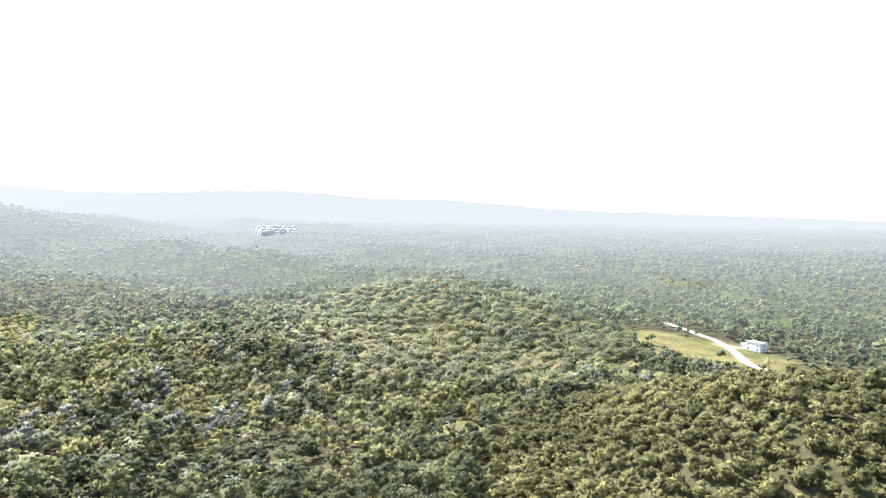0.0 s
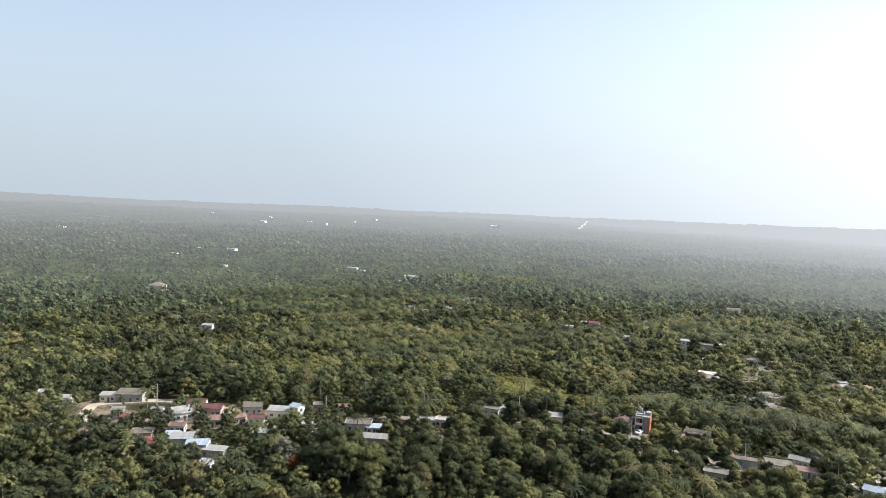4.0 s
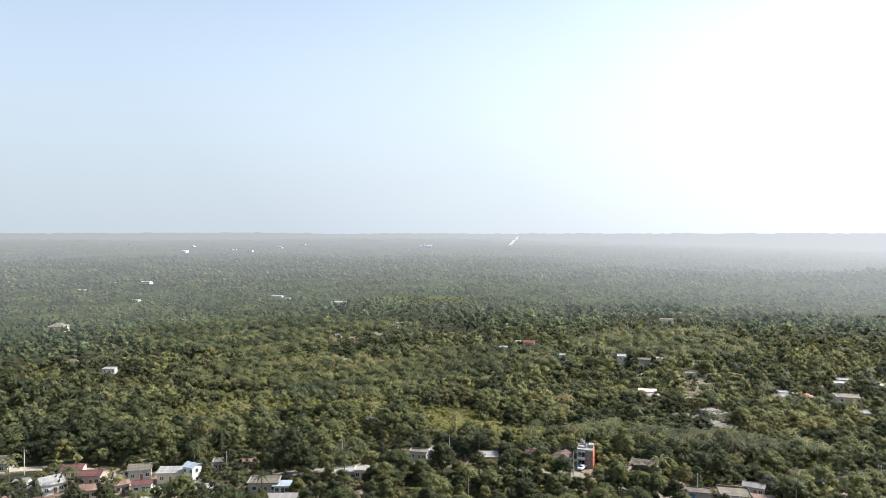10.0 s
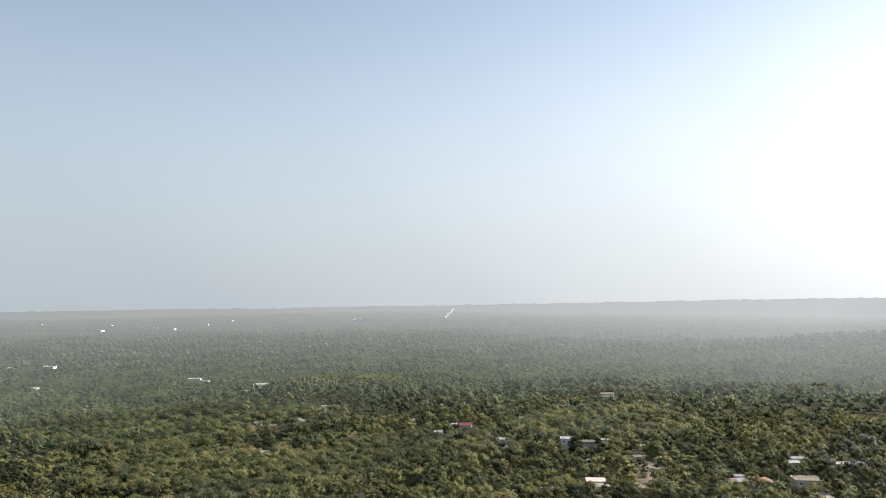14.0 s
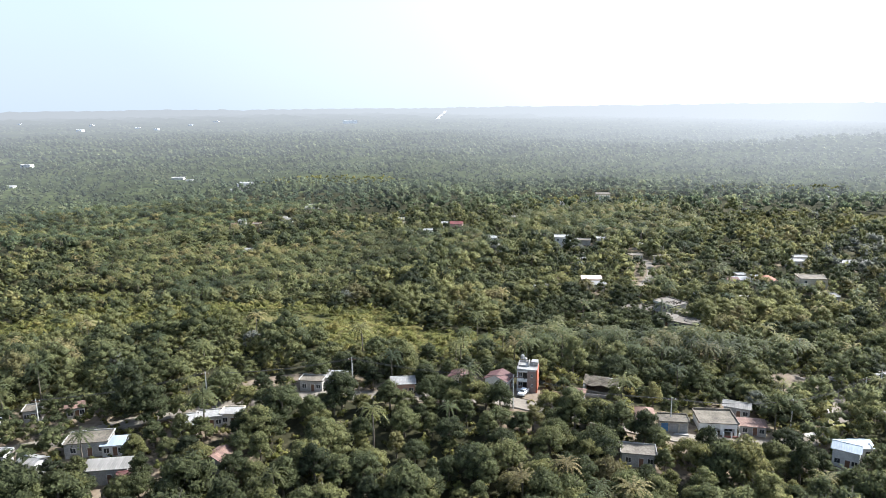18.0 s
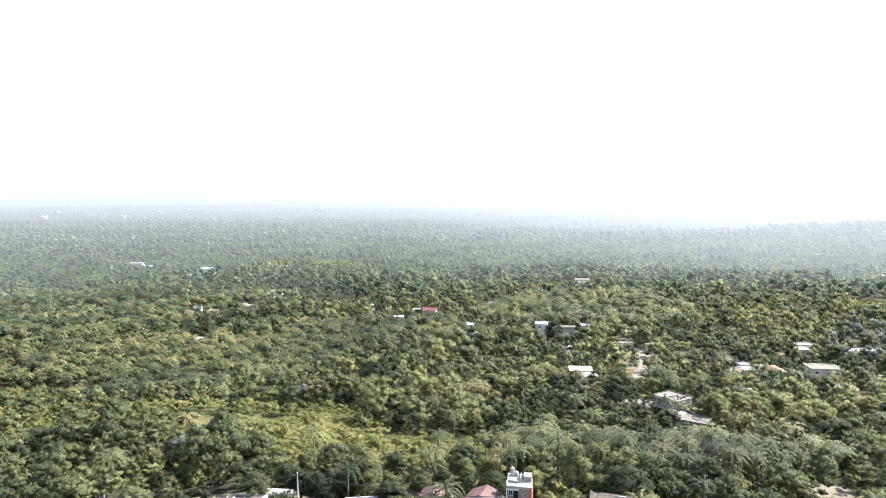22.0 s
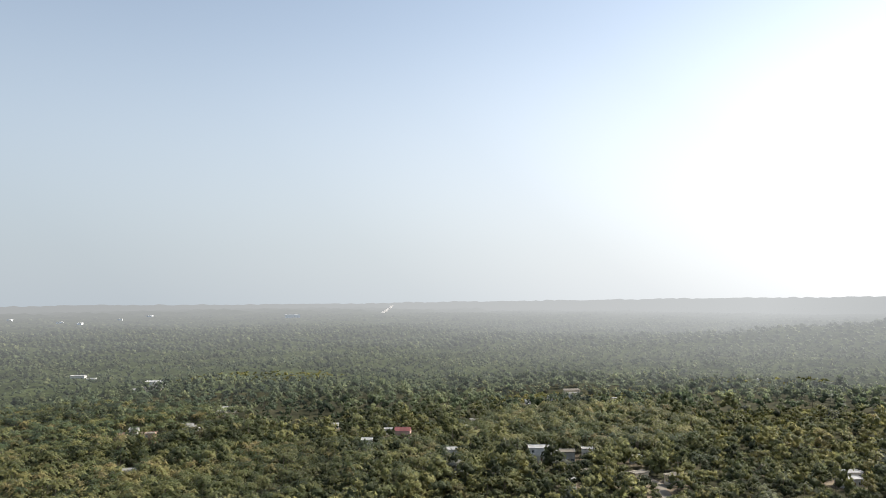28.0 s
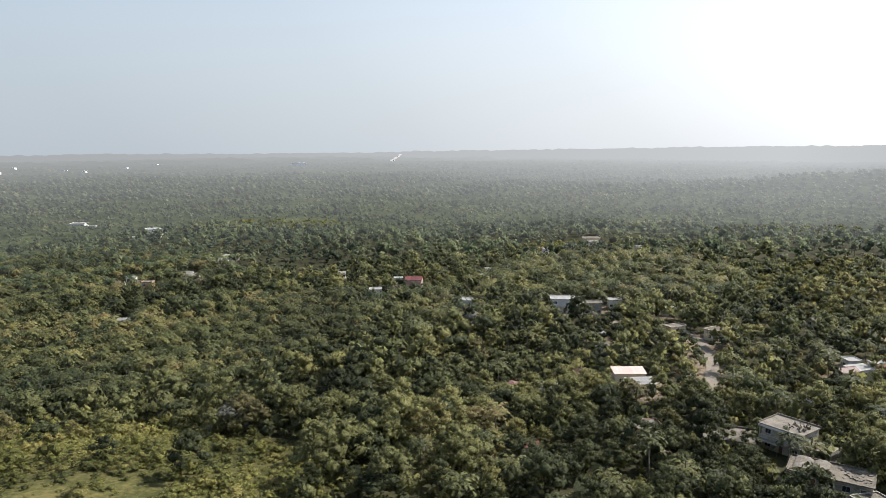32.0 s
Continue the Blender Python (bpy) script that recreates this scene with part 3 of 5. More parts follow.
def box(bm, x0, x1, y0, y1, z0, z1):
    v = [bm.verts.new(p) for p in ((x0, y0, z0), (x1, y0, z0), (x1, y1, z0), (x0, y1, z0), (x0, y0, z1), (x1, y0, z1), (x1, y1, z1), (x0, y1, z1))]
    for f in ((3, 2, 1, 0), (4, 5, 6, 7), (0, 1, 5, 4), (1, 2, 6, 5), (2, 3, 7, 6), (3, 0, 4, 7)):
        bm.faces.new([v[i] for i in f])
    return v


def boxes(*list_of):
    bm = bmesh.new()
    for b in list_of:
        box(bm, *b)
    return bm


SHARED = {}


def shared(key, make, mat):
    """One mesh for all alike pieces."""
    if (key, mat.name) not in SHARED:
        bm = make()
        me = bpy.data.meshes.new(key[0] if isinstance(key, tuple) else key)
        bm.to_mesh(me)
        bm.free()
        me.materials.append(mat)
        SHARED[(key, mat.name)] = me
    return SHARED[(key, mat.name)]


def piece(name, key, make, mat, parent, m, label=""):
    ob = new(name, shared(key, make, mat))
    ob.parent = parent
    ob.matrix_basis = m
    return tagged(ob, label)


def window(parent, x, y, z, turn, w=1.1, h=1.1):
    """A framed window set on a wall; local -Y looks out."""
    f = piece("window", ("window", w, h), lambda: boxes((-w / 2 - .08, w / 2 + .08, -.06, .02, h / 2, h / 2 + .08), (-w / 2 - .08, w / 2 + .08, -.1, .02, -h / 2 - .1, -h / 2),
              (-w / 2 - .08, -w / 2, -.06, .02, -h / 2, h / 2), (w / 2, w / 2 + .08, -.06, .02, -h / 2, h / 2), (-.03, .03, -.05, .0, -h / 2, h / 2)),
              FRAME, parent, pose(x, y, z, 0, 0, turn))
    piece("pane", ("pane", w, h), lambda: boxes((-w / 2, w / 2, -.02, .02, -h / 2, h / 2)), GLASS, f, Matrix.Identity(4))
    return f


def door(parent, x, y, z, turn, w=.95, h=2.05, mat=None):
    d = piece("door", ("door", w, h), lambda: boxes((-w / 2, w / 2, -.05, .02, 0, h)), mat or WOOD, parent, pose(x, y, z, 0, 0, turn))
    piece("door_frame", ("door_frame", w, h), lambda: boxes((-w / 2 - .09, -w / 2, -.07, .02, 0, h + .09), (w / 2, w / 2 + .09, -.07, .02, 0, h + .09), (-w / 2, w / 2, -.07, .02, h, h + .09)),
          FRAME, d, Matrix.Identity(4))
    return d


def base(name, x, y, yaw, z=None):
    e = new(name)
    e.empty_display_size = 1
    e.matrix_world = pose(x, y, float(ground_z(x, y)) if z is None else z, 0, 0, yaw)
    return e


def sheets(parent, p, along, down, normal, w, length, mat, step=1.0):
    """Roof sheets laid side by side from the corner p."""
    n = max(2, round(w / step))
    sw = w / n
    for i in range(n):
        c = p + along * (sw * (i + .5)) + down * (length / 2) + normal * (.02 + .02 * (i % 2))
        m = Matrix(((along.x, down.x, normal.x, c.x), (along.y, down.y, normal.y, c.y), (along.z, down.z, normal.z, c.z), (0, 0, 0, 1)))
        piece("roof_sheet", "roof_sheet", lambda: boxes((-.5, .5, -.5, .5, -.5, .5)), mat, parent, m @ Matrix.Diagonal((sw * 1.03, length, .05, 1)))


def house(x, y, w, d, h, yaw, kind, roof, wall, storeys=1, clear=2):
    """A village house with its walls, roof, doors and windows."""
    e = base("house", x, y, yaw)
    tagged(e, f"{'two-storey ' if storeys > 1 else 'small '}{WALL_WORDS[wall]} house with {KIND_WORDS[kind]} {ROOF_WORDS[roof]} roof", "house", "village houses")
    far_off = y > 470 or x > 220
    KEEP_OFF.append((x, y, .5 * max(w, d) + (4.0 if far_off else 1.6)))
    clear = clear + 6 if far_off else clear * .3 if x > 120 and y > 350 else clear if x < -100 or x > 60 else clear * .7
    YARDS.append((x, y))
    q = math.hypot(x, y - 100)
    for i in range(int(clear // 2)):          # the yard in front, on the side of the flight line
        s = .5 * d + 2 + 2 * i
        KEEP_OFF.append((x - x / q * s, y - (y - 100) / q * s, .4 * w + 1))
    wm, rm = WALLS[wall], ROOFS[roof]
    bm = boxes((-w / 2, w / 2, -d / 2, d / 2, -2, h))
    rise = {"gable": .2 * d, "shed": .1 * d}.get(kind, 0)
    if kind == "gable":
        for s in (-1, 1):
            v = [bm.verts.new((s * w / 2, yy, zz)) for yy, zz in ((-d / 2, h), (d / 2, h), (0, h + rise))] + [bm.verts.new((s * (w / 2 - .15), yy, zz)) for yy, zz in ((-d / 2, h), (d / 2, h), (0, h + rise))]
            bm.faces.new((v[0], v[1], v[2]))
            bm.faces.new((v[5], v[4], v[3]))
    elif kind == "shed":
        v = [bm.verts.new(p) for p in ((-w / 2, d / 2, h), (w / 2, d / 2, h), (w / 2, d / 2, h + rise), (-w / 2, d / 2, h + rise), (-w / 2, -d / 2, h), (w / 2, -d / 2, h))]
        for f in ((0, 1, 2, 3), (4, 0, 3), (1, 5, 2)):
            bm.faces.new([v[i] for i in f])
    bmesh.ops.recalc_face_normals(bm, faces=bm.faces)
    part("wall", bm, wm, e)
    o = .4
    if kind == "gable":
        sl = math.hypot(d / 2 + o, rise * (d / 2 + o) / (d / 2))
        for s in (-1, 1):
            down = Vector((0, s * (d / 2), -rise)).normalized()
            along = Vector((s, 0, 0)) * -1
            n = Vector((0, s * rise, d / 2)).normalized()
            sheets(e, Vector((s * (w / 2 + o), 0, h + rise + .05)), along, down, n, w + 2 * o, sl, rm)
        part("ridge_cap", boxes((-w / 2 - o, w / 2 + o, -.18, .18, h + rise + .07, h + rise + .14)), rm, e)
    elif kind == "shed":
        down = Vector((0, -d, -rise)).normalized()
        n = Vector((0, -rise, d)).normalized()
        sheets(e, Vector((w / 2 + o, d / 2 + o * .8, h + rise * 1.08 + .03)), Vector((-1, 0, 0)), down, n, w + 2 * o, math.hypot(d + 2 * o, rise), rm)
    elif kind == "hip":
        bm = bmesh.new()
        r = .22 * min(w, d) + .3
        k = max(0, (w - d) / 2)
        b = [bm.verts.new(p) for p in ((-w / 2 - o, -d / 2 - o, h - .05), (w / 2 + o, -d / 2 - o, h - .05), (w / 2 + o, d / 2 + o, h - .05), (-w / 2 - o, d / 2 + o, h - .05))]
        t = [bm.verts.new((-k - .05, 0, h + r)), bm.verts.new((k + .05, 0, h + r))]
        for f in ((b[0], b[1], t[1], t[0]), (b[1], b[2], t[1]), (b[2], b[3], t[0], t[1]), (b[3], b[0], t[0]), (b[3], b[2], b[1], b[0])):
            bm.faces.new(f)
        part("roof", bm, rm, e)
        part("fascia", boxes((-w / 2 - o, w / 2 + o, -d / 2 - o, -d / 2 - o + .08, h - .22, h - .06), (-w / 2 - o, w / 2 + o, d / 2 + o - .08, d / 2 + o, h - .22, h - .06)), FRAME, e)
    else:
        part("roof_slab", boxes((-w / 2 - .3, w / 2 + .3, -d / 2 - .3, d / 2 + .3, h, h + .18)), rm, e)
        part("parapet", boxes((-w / 2 - .3, w / 2 + .3, d / 2 + .12, d / 2 + .3, h + .18, h + .45), (-w / 2 - .3, -w / 2 - .12, -d / 2 - .3, d / 2 + .12, h + .18, h + .45),
                              (w / 2 + .12, w / 2 + .3, -d / 2 - .3, d / 2 + .12, h + .18, h + .45)), wm, e)
    fl = h / storeys
    for s in range(storeys):
        z = s * fl + min(1.55, fl * .5)
        if s == 0:
            door(e, w * .08, -d / 2, 0, 0)
        elif kind == "flat":
            part("balcony_slab", boxes((-w / 2, w / 2, -d / 2 - .9, -d / 2 - .003, fl - .15, fl)), wm, e)
            part("balcony_rail", boxes((-w / 2, w / 2, -d / 2 - .9, -d / 2 - .8, fl, fl + .85)), wm, e)
        for fx in (-.3, .34):
            window(e, w * fx, -d / 2, z, 0)
            window(e, w * fx, d / 2, z, 180)
        window(e, -w / 2, 0, z, -90)
        window(e, w / 2, 0, z, 90)
    return e


def tower_house():
    """The tall narrow three-storey building."""
    e = base("apartment_building", 25.2, 265.0, -12, -1.0)
    tagged(e, "narrow three-storey building with brown core and orange-red side wall", "building")
    KEEP_OFF.extend([(26, 265, 5), (22, 258, 4), (23, 262, 4), (23, 253, 4.5), (21, 248, 4)])
    YARDS.extend([(22, 246), (20, 240), (25, 250)])
    e.scale = (.86, .86, .82)
    brown = surface("brown_render", (0.20, 0.14, 0.115), (0.30, 0.22, 0.185), .6, .85, .15)
    red = surface("orange_red_paint", (0.34, 0.095, 0.05), (0.42, 0.13, 0.07), .6, .7, .1)
    part("wall", boxes((-3, .1, -2.0, 3.5, -2, 9.9), (.1, 3, -3.5, 3.5, -2, 10.0)), brown, e)
    part("side_wall", boxes((3.0, 3.12, -2.88, 3.4, 0, 9.95)), red, e, "orange-red painted side wall")
    part("end_fin", boxes((2.72, 3.12, -3.66, -2.9, 0, 10.5)), red, e)
    for i in range(3):
        z = i * 3.3
        part("balcony_slab", boxes((-3.1, .08, -3.5, -2.003, z + 3.05, z + 3.3)), PAINT, e)
        part("balcony_rail", boxes((-3.1, .08, -3.5, -3.36, z + 3.3, z + 4.1)), PAINT, e)
        door(e, -.8, -2.0, z + .003, 0, 1.3, 2.3, DARK)
        window(e, -2.1, -2.0, z + 1.6, 0, .9, 1.2)
        window(e, 3.12, .5, z + 1.9, 90, .7, .9)
        window(e, 1.5, -3.5, z + 1.9, 0, .5, .8)
        part("balcony_post", boxes((-3.1, -2.9, -3.5, -3.3, z, z + 3.05)), PAINT, e)
    part("roof_slab", boxes((-3.15, 3.0, -3.55, 3.6, 10.0, 10.2)), ROOFS["white"], e)
    part("parapet", boxes((-3.15, -2.95, -3.35, 3.6, 10.2, 10.9), (-2.95, 2.95, 3.4, 3.6, 10.2, 10.9), (-3.15, 2.95, -3.55, -3.35, 10.2, 10.6), (.1, .28, -.4, 3.4, 10.2, 11.5), (-2.95, .1, -.4, -.2, 10.2, 10.8)), ROOFS["white"], e)
    part("roof_room", boxes((.9, 2.9, .6, 3.3, 10.2, 11.6)), ROOFS["white"], e)
    for k, (tx, ty) in enumerate(((-1.6, .8), (-.6, -1.4))):
        water_tank(e.matrix_world @ Vector((tx, ty, 10.2)))


def water_tank(p):
    bm = bmesh.new()
    prof = [(.0, 0), (.5, 0), (.52, .1), (.5, .5), (.52, .9), (.3, 1.12), (.18, 1.14), (.18, 1.22), (0, 1.22)]
    rings = [[bm.verts.new((r * math.cos(a * math.pi / 6), r * math.sin(a * math.pi / 6), z)) for a in range(12)] for r, z in prof[1:-1]]
    for a, b in zip(rings, rings[1:]):
        for i in range(12):
            bm.faces.new((a[i], a[(i + 1) % 12], b[(i + 1) % 12], b[i]))
    bm.faces.new(rings[-1])
    bm.faces.new(rings[0][::-1])
    me = bpy.data.meshes.new("water_tank")
    bm.to_mesh(me)
    bm.free()
    me.materials.append(WALLS["concrete"])
    ob = new("water_tank", me)
    ob.matrix_world = Matrix.Translation(p)
    tagged(ob, "grey water tank standing on the flat roof", "water tank", "roof tanks")


def arch_wall(w, h, opens, t=.3):
    """A wall along X with openings (x, width, sill, head, arched), as a bmesh of prisms; the heads may be arched."""
    bm = bmesh.new()
    opens = sorted(opens)
    cut = -w / 2
    for x, ow, sill, head, arched in opens:
        box(bm, cut, x - ow / 2, 0, t, -1.5, h)
        if sill > 0:
            box(bm, x - ow / 2, x + ow / 2, 0, t, -1.5, sill)
        n = 8
        for i in range(n):
            a, b = x - ow / 2 + ow * i / n, x - ow / 2 + ow * (i + 1) / n
            m = ((a + b) / 2 - x) / (ow / 2)
            top = head + (math.sqrt(max(0, 1 - m * m)) * min(ow / 2, .55) if arched else 0)
            box(bm, a, b, 0, t, top, h)
        cut = x + ow / 2
    box(bm, cut, w / 2, 0, t, -1.5, h)
    return bm


def arch_house():
    """The white house with arched openings beside the street."""
    e = base("arched_house", 69.6, 249.4, -7, -3.9)
    tagged(e, "white single-storey house with arched porch and stained concrete roof", "house")
    KEEP_OFF.extend([(69.6, 249.6, 7), (68, 243, 6), (72, 243, 6), (66, 240, 4), (57, 241, 4), (62, 240, 4), (72, 240, 4.5), (78, 241, 4), (84, 244, 4), (52, 242, 3)])
    YARDS.extend([(54, 234), (64, 233), (74, 234), (84, 236), (92, 240)])
    w, d, h = 8.8, 6.8, 3.7
    grey = ROOFS["grey"]
    part("front_wall", arch_wall(w, h, [(-3.1, 1.2, 1.1, 1.9, True), (-.5, 2.0, -1.5, 1.9, True), (2.6, 2.5, -1.5, 2.3, False)]), PAINT, e).location = (0, -d / 2, 0)
    part("wall", boxes((-w / 2, -w / 2 + .25, -d / 2 + .302, d / 2, -1.5, h), (w / 2 - .25, w / 2, -d / 2 + .302, d / 2, -1.5, h), (-w / 2 + .25, w / 2 - .25, d / 2 - .25, d / 2, -1.5, h),
                       (-w / 2 + .25, w / 2 - .25, -d / 2 + 1.9, -d / 2 + 2.1, -1.5, h)), PAINT, e)
    part("roof_slab", boxes((-w / 2 - .35, w / 2 + .35, -d / 2 - .45, d / 2 + .3, h, h + .2)), grey, e, "moss-stained concrete roof slab")
    part("parapet", boxes((-w / 2 - .35, -w / 2 - .12, -d / 2 - .45, d / 2 + .3, h + .2, h + .55), (-w / 2 - .12, w / 2 + .12, d / 2 + .08, d / 2 + .3, h + .2, h + .75), (w / 2 + .12, w / 2 + .35, -d / 2 - .45, d / 2 + .3, h + .2, h + .5)), grey, e)
    door(e, -.6, -d / 2 + 1.9, 0, 0)
    window(e, 2.9, -d / 2 + 1.9, 1.5, 0, 1.8, 1.2)
    maroon = surface("maroon_plinth", (0.16, 0.06, 0.05), (0.25, 0.10, 0.08), 1, .8, .1)
    part("plinth", boxes((-w / 2 - .05, -1.5, -d / 2 - .06, -d / 2 - .003, -1.5, .75)), maroon, e, "maroon painted plinth")
    g = base("garden_wall", 69.2, 244.9, -7, -3.5)
    tagged(g, "low white garden wall with maroon base and pillars", "wall")
    part("panel", boxes((-4.6, -.9, -.1, .1, -1, .6), (.9, 4.4, -.1, .1, -1, .6)), maroon, g)
    for px in (-4.7, -2.8, -.8, .8, 2.7, 4.5):
        part("pillar", boxes((px - .16, px + .16, -.18, .18, -1, 1.5)), PAINT, g)


def ruin_house():
    """The unfinished concrete house with a rumpled roof."""
    e = base("unfinished_house", 44.5, 263.5, -18, -2.2)
    tagged(e, "unfinished bare concrete house with a stained uneven roof", "house")
    KEEP_OFF.extend([(44.5, 263.5, 7), (43, 257, 3)])
    part("wall", boxes((-4.4, 4.4, -3.4, 3.6, -2, 3.0), (-4.4, -3.9, -3.4, 3.6, 3.2, 5.6), (3.9, 4.4, -1.4, 3.6, 3.2, 5.4), (-3.9, 3.9, 3.2, 3.6, 3.2, 5.6)), WALLS["concrete"], e)
    part("floor_slab", boxes((-4.8, 5.4, -4.6, 3.8, 3.0, 3.2)), ROOFS["grey"], e)
    bm = bmesh.new()
    r = np.random.RandomState(3)
    g = [[bm.verts.new((-4.5 + 9 * i / 8, -3.0 + 6.8 * j / 6, 5.6 + r.uniform(-.35, .35) + (.5 if i in (0, 8) else 0))) for i in range(9)] for j in range(7)]
    for j in range(6):
        for i in range(8):
            bm.faces.new((g[j][i], g[j][i + 1], g[j + 1][i + 1], g[j + 1][i]))
    bmesh.ops.solidify(bm, geom=bm.faces[:], thickness=.15)
    part("roof", bm, ROOFS["grey"], e, "rumpled grey roof covering")
    for k in range(5):
        part("column", boxes((-4.6 + k * 2.4, -4.3 + k * 2.4, -4.5, -4.2, -2, 3.0)), WALLS["concrete"], e)
    for k in range(3):
        window(e, -2.8 + 2.6 * k, -3.4, 1.5, 0, 1.4, 1.2)
    part("balcony_rail", boxes((-4.8, 5.4, -4.6, -4.5, 3.2, 3.9)), WALLS["concrete"], e)


def long_building(x, y, w, d, yaw, roof, label, floors=2, z=None, balcony=True):
    """A long flat-roofed block with a gallery on its front."""
    e = base("long_building", x, y, yaw, z)
    tagged(e, label, "building")
    KEEP_OFF.extend([(x + k * w * .33 * math.cos(radians(yaw)), y + k * w * .33 * math.sin(radians(yaw)), d * .45) for k in (-1, 0, 1)])
    fl = 3.1
    part("wall", boxes((-w / 2, w / 2, -d / 2, d / 2, -3, fl * floors)), WALLS["dirty"], e)
    part("roof_slab", boxes((-w / 2 - .4, w / 2 + .4, -d / 2 - .9, d / 2 + .3, fl * floors, fl * floors + .22)), ROOFS[roof], e)
    part("parapet", boxes((-w / 2 - .4, w / 2 + .4, d / 2 + .1, d / 2 + .3, fl * floors + .22, fl * floors + .6), (-w / 2 - .4, -w / 2 - .2, -d / 2 - .9, d / 2 + .1, fl * floors + .22, fl * floors + .5)), ROOFS[roof], e)
    n = max(3, int(w / 2.6))
    for s in range(floors):
        for i in range(n):
            px = -w / 2 + w * (i + .5) / n
            if i % 3 == 1:
                door(e, px, -d / 2, s * fl + .003, 0)
            else:
                window(e, px, -d / 2, s * fl + 1.55, 0, 1.3, 1.1)
        window(e, -w / 2, 0, s * fl + 1.5, -90)
        window(e, w / 2, 0, s * fl + 1.5, 90)
        if s and balcony:
            part("gallery_floor", boxes((-w / 2, w / 2, -d / 2 - 1.2, -d / 2 - .003, fl * s - .16, fl * s)), WALLS["concrete"], e)
            part("gallery_rail", boxes((-w / 2, w / 2, -d / 2 - 1.2, -d / 2 - 1.1, fl * s, fl * s + .9)), WALLS["dirty"], e)
            for i in range(n // 2 + 1):
                px = -w / 2 + .1 + (w - .2) * i / (n // 2)
                part("post", boxes((px - .1, px + .1, -d / 2 - 1.05, -d / 2 - .85, -1, fl * floors)), WALLS["concrete"], e)
    return e


def terrace_block():
    """The two-storey white block with a gallery, a pale band under its roof and a lower terrace beside it."""
    e = long_building(94.2, 358.8, 9.6, 7, -59, "tan", "two-storey white building with a gallery and a lower roof terrace", 2, -8.5)
    part("fascia", boxes((-5.2, 5.2, -4.46, -4.36, 5.75, 6.2)), PAINT, e, "pale painted band under the roof")
    part("terrace_wall", boxes((4.802, 10.4, -3.2, 3.0, -3, 3.1)), WALLS["dirty"], e)
    part("terrace_floor", boxes((4.802, 10.7, -3.9, 3.2, 3.1, 3.3)), ROOFS["grey"], e, "stained concrete terrace floor")
    part("terrace_rail", boxes((4.802, 10.7, -3.9, -3.78, 3.3, 4.15), (10.58, 10.7, -3.78, 3.2, 3.3, 4.15)), WALLS["dirty"], e)
    for k in range(4):
        part("post", boxes((5.2 + 1.7 * k, 5.38 + 1.7 * k, -3.88, -3.7, -1, 3.1)), WALLS["concrete"], e)
    window(e, 6.6, -3.2, 1.5, 0, 1.3, 1.1)
    door(e, 8.6, -3.2, .003, 0)
    part("awning", boxes((-4.2, .6, -5.9, -4.7, 2.75, 2.83)), ROOFS["tin"], e, "pale sheet awning over the entrance")
    for k in range(2):
        part("awning_post", boxes((-4.1 + 4.5 * k, -4.02 + 4.5 * k, -5.85, -5.77, -.5, 2.75)), POST_METAL, e)
    r = random.Random(5)
    bm = bmesh.new()
    for k in range(46):
        q = r.uniform(.12, .42)
        m = pose(r.uniform(-.5, 4.2), r.uniform(-2.6, 2.8), 6.46 + q * .4, r.uniform(0, 90), r.uniform(0, 90), r.uniform(0, 180)) @ Matrix.Diagonal((q * 2, q, q * .7, 1))
        bmesh.ops.create_cube(bm, size=1, matrix=m)
    tagged(part("rubble", bm, ROOFS["grey"], e, "broken blocks and planks heaped on the roof"), kind="stuff")


def vaulted_block():
    """The long decaying block whose roof carries two low vaults."""
    e = long_building(89.2, 335.7, 14.4, 6.4, -38, "grey", "long decaying two-storey building with a humped stained roof", 2, -8.4)
    for cx, ry in ((-5.0, 1.7), (-1.7, 1.5)):
        bm = bmesh.new()
        n = 10
        rows = [[bm.verts.new((cx + ry * math.cos(math.pi * i / n), yy, 6.4 + .42 * ry * math.sin(math.pi * i / n))) for i in range(n + 1)] for yy in (-3.3, 2.9)]
        for i in range(n):
            bm.faces.new((rows[0][i + 1], rows[0][i], rows[1][i], rows[1][i + 1]))
        bm.faces.new(rows[0])
        bm.faces.new(rows[1][::-1])
        part("vault", bm, ROOFS["tan"], e, "weathered low vault over the upper floor")
    r = random.Random(8)
    bm = bmesh.new()
    for k in range(30):
        q = r.uniform(.15, .5)
        bmesh.ops.create_cube(bm, size=1, matrix=pose(r.uniform(1.8, 6.8), r.uniform(-3, 2.6), 6.43 + .1 * q, r.uniform(-12, 12), r.uniform(-12, 12), r.uniform(0, 180)) @ Matrix.Diagonal((q * 2.6, q * 1.4, .1 + .3 * q, 1)))
    tagged(part("rubble", bm, ROOFS["tan"], e, "cracked slabs and rubble on the roof"), kind="stuff")


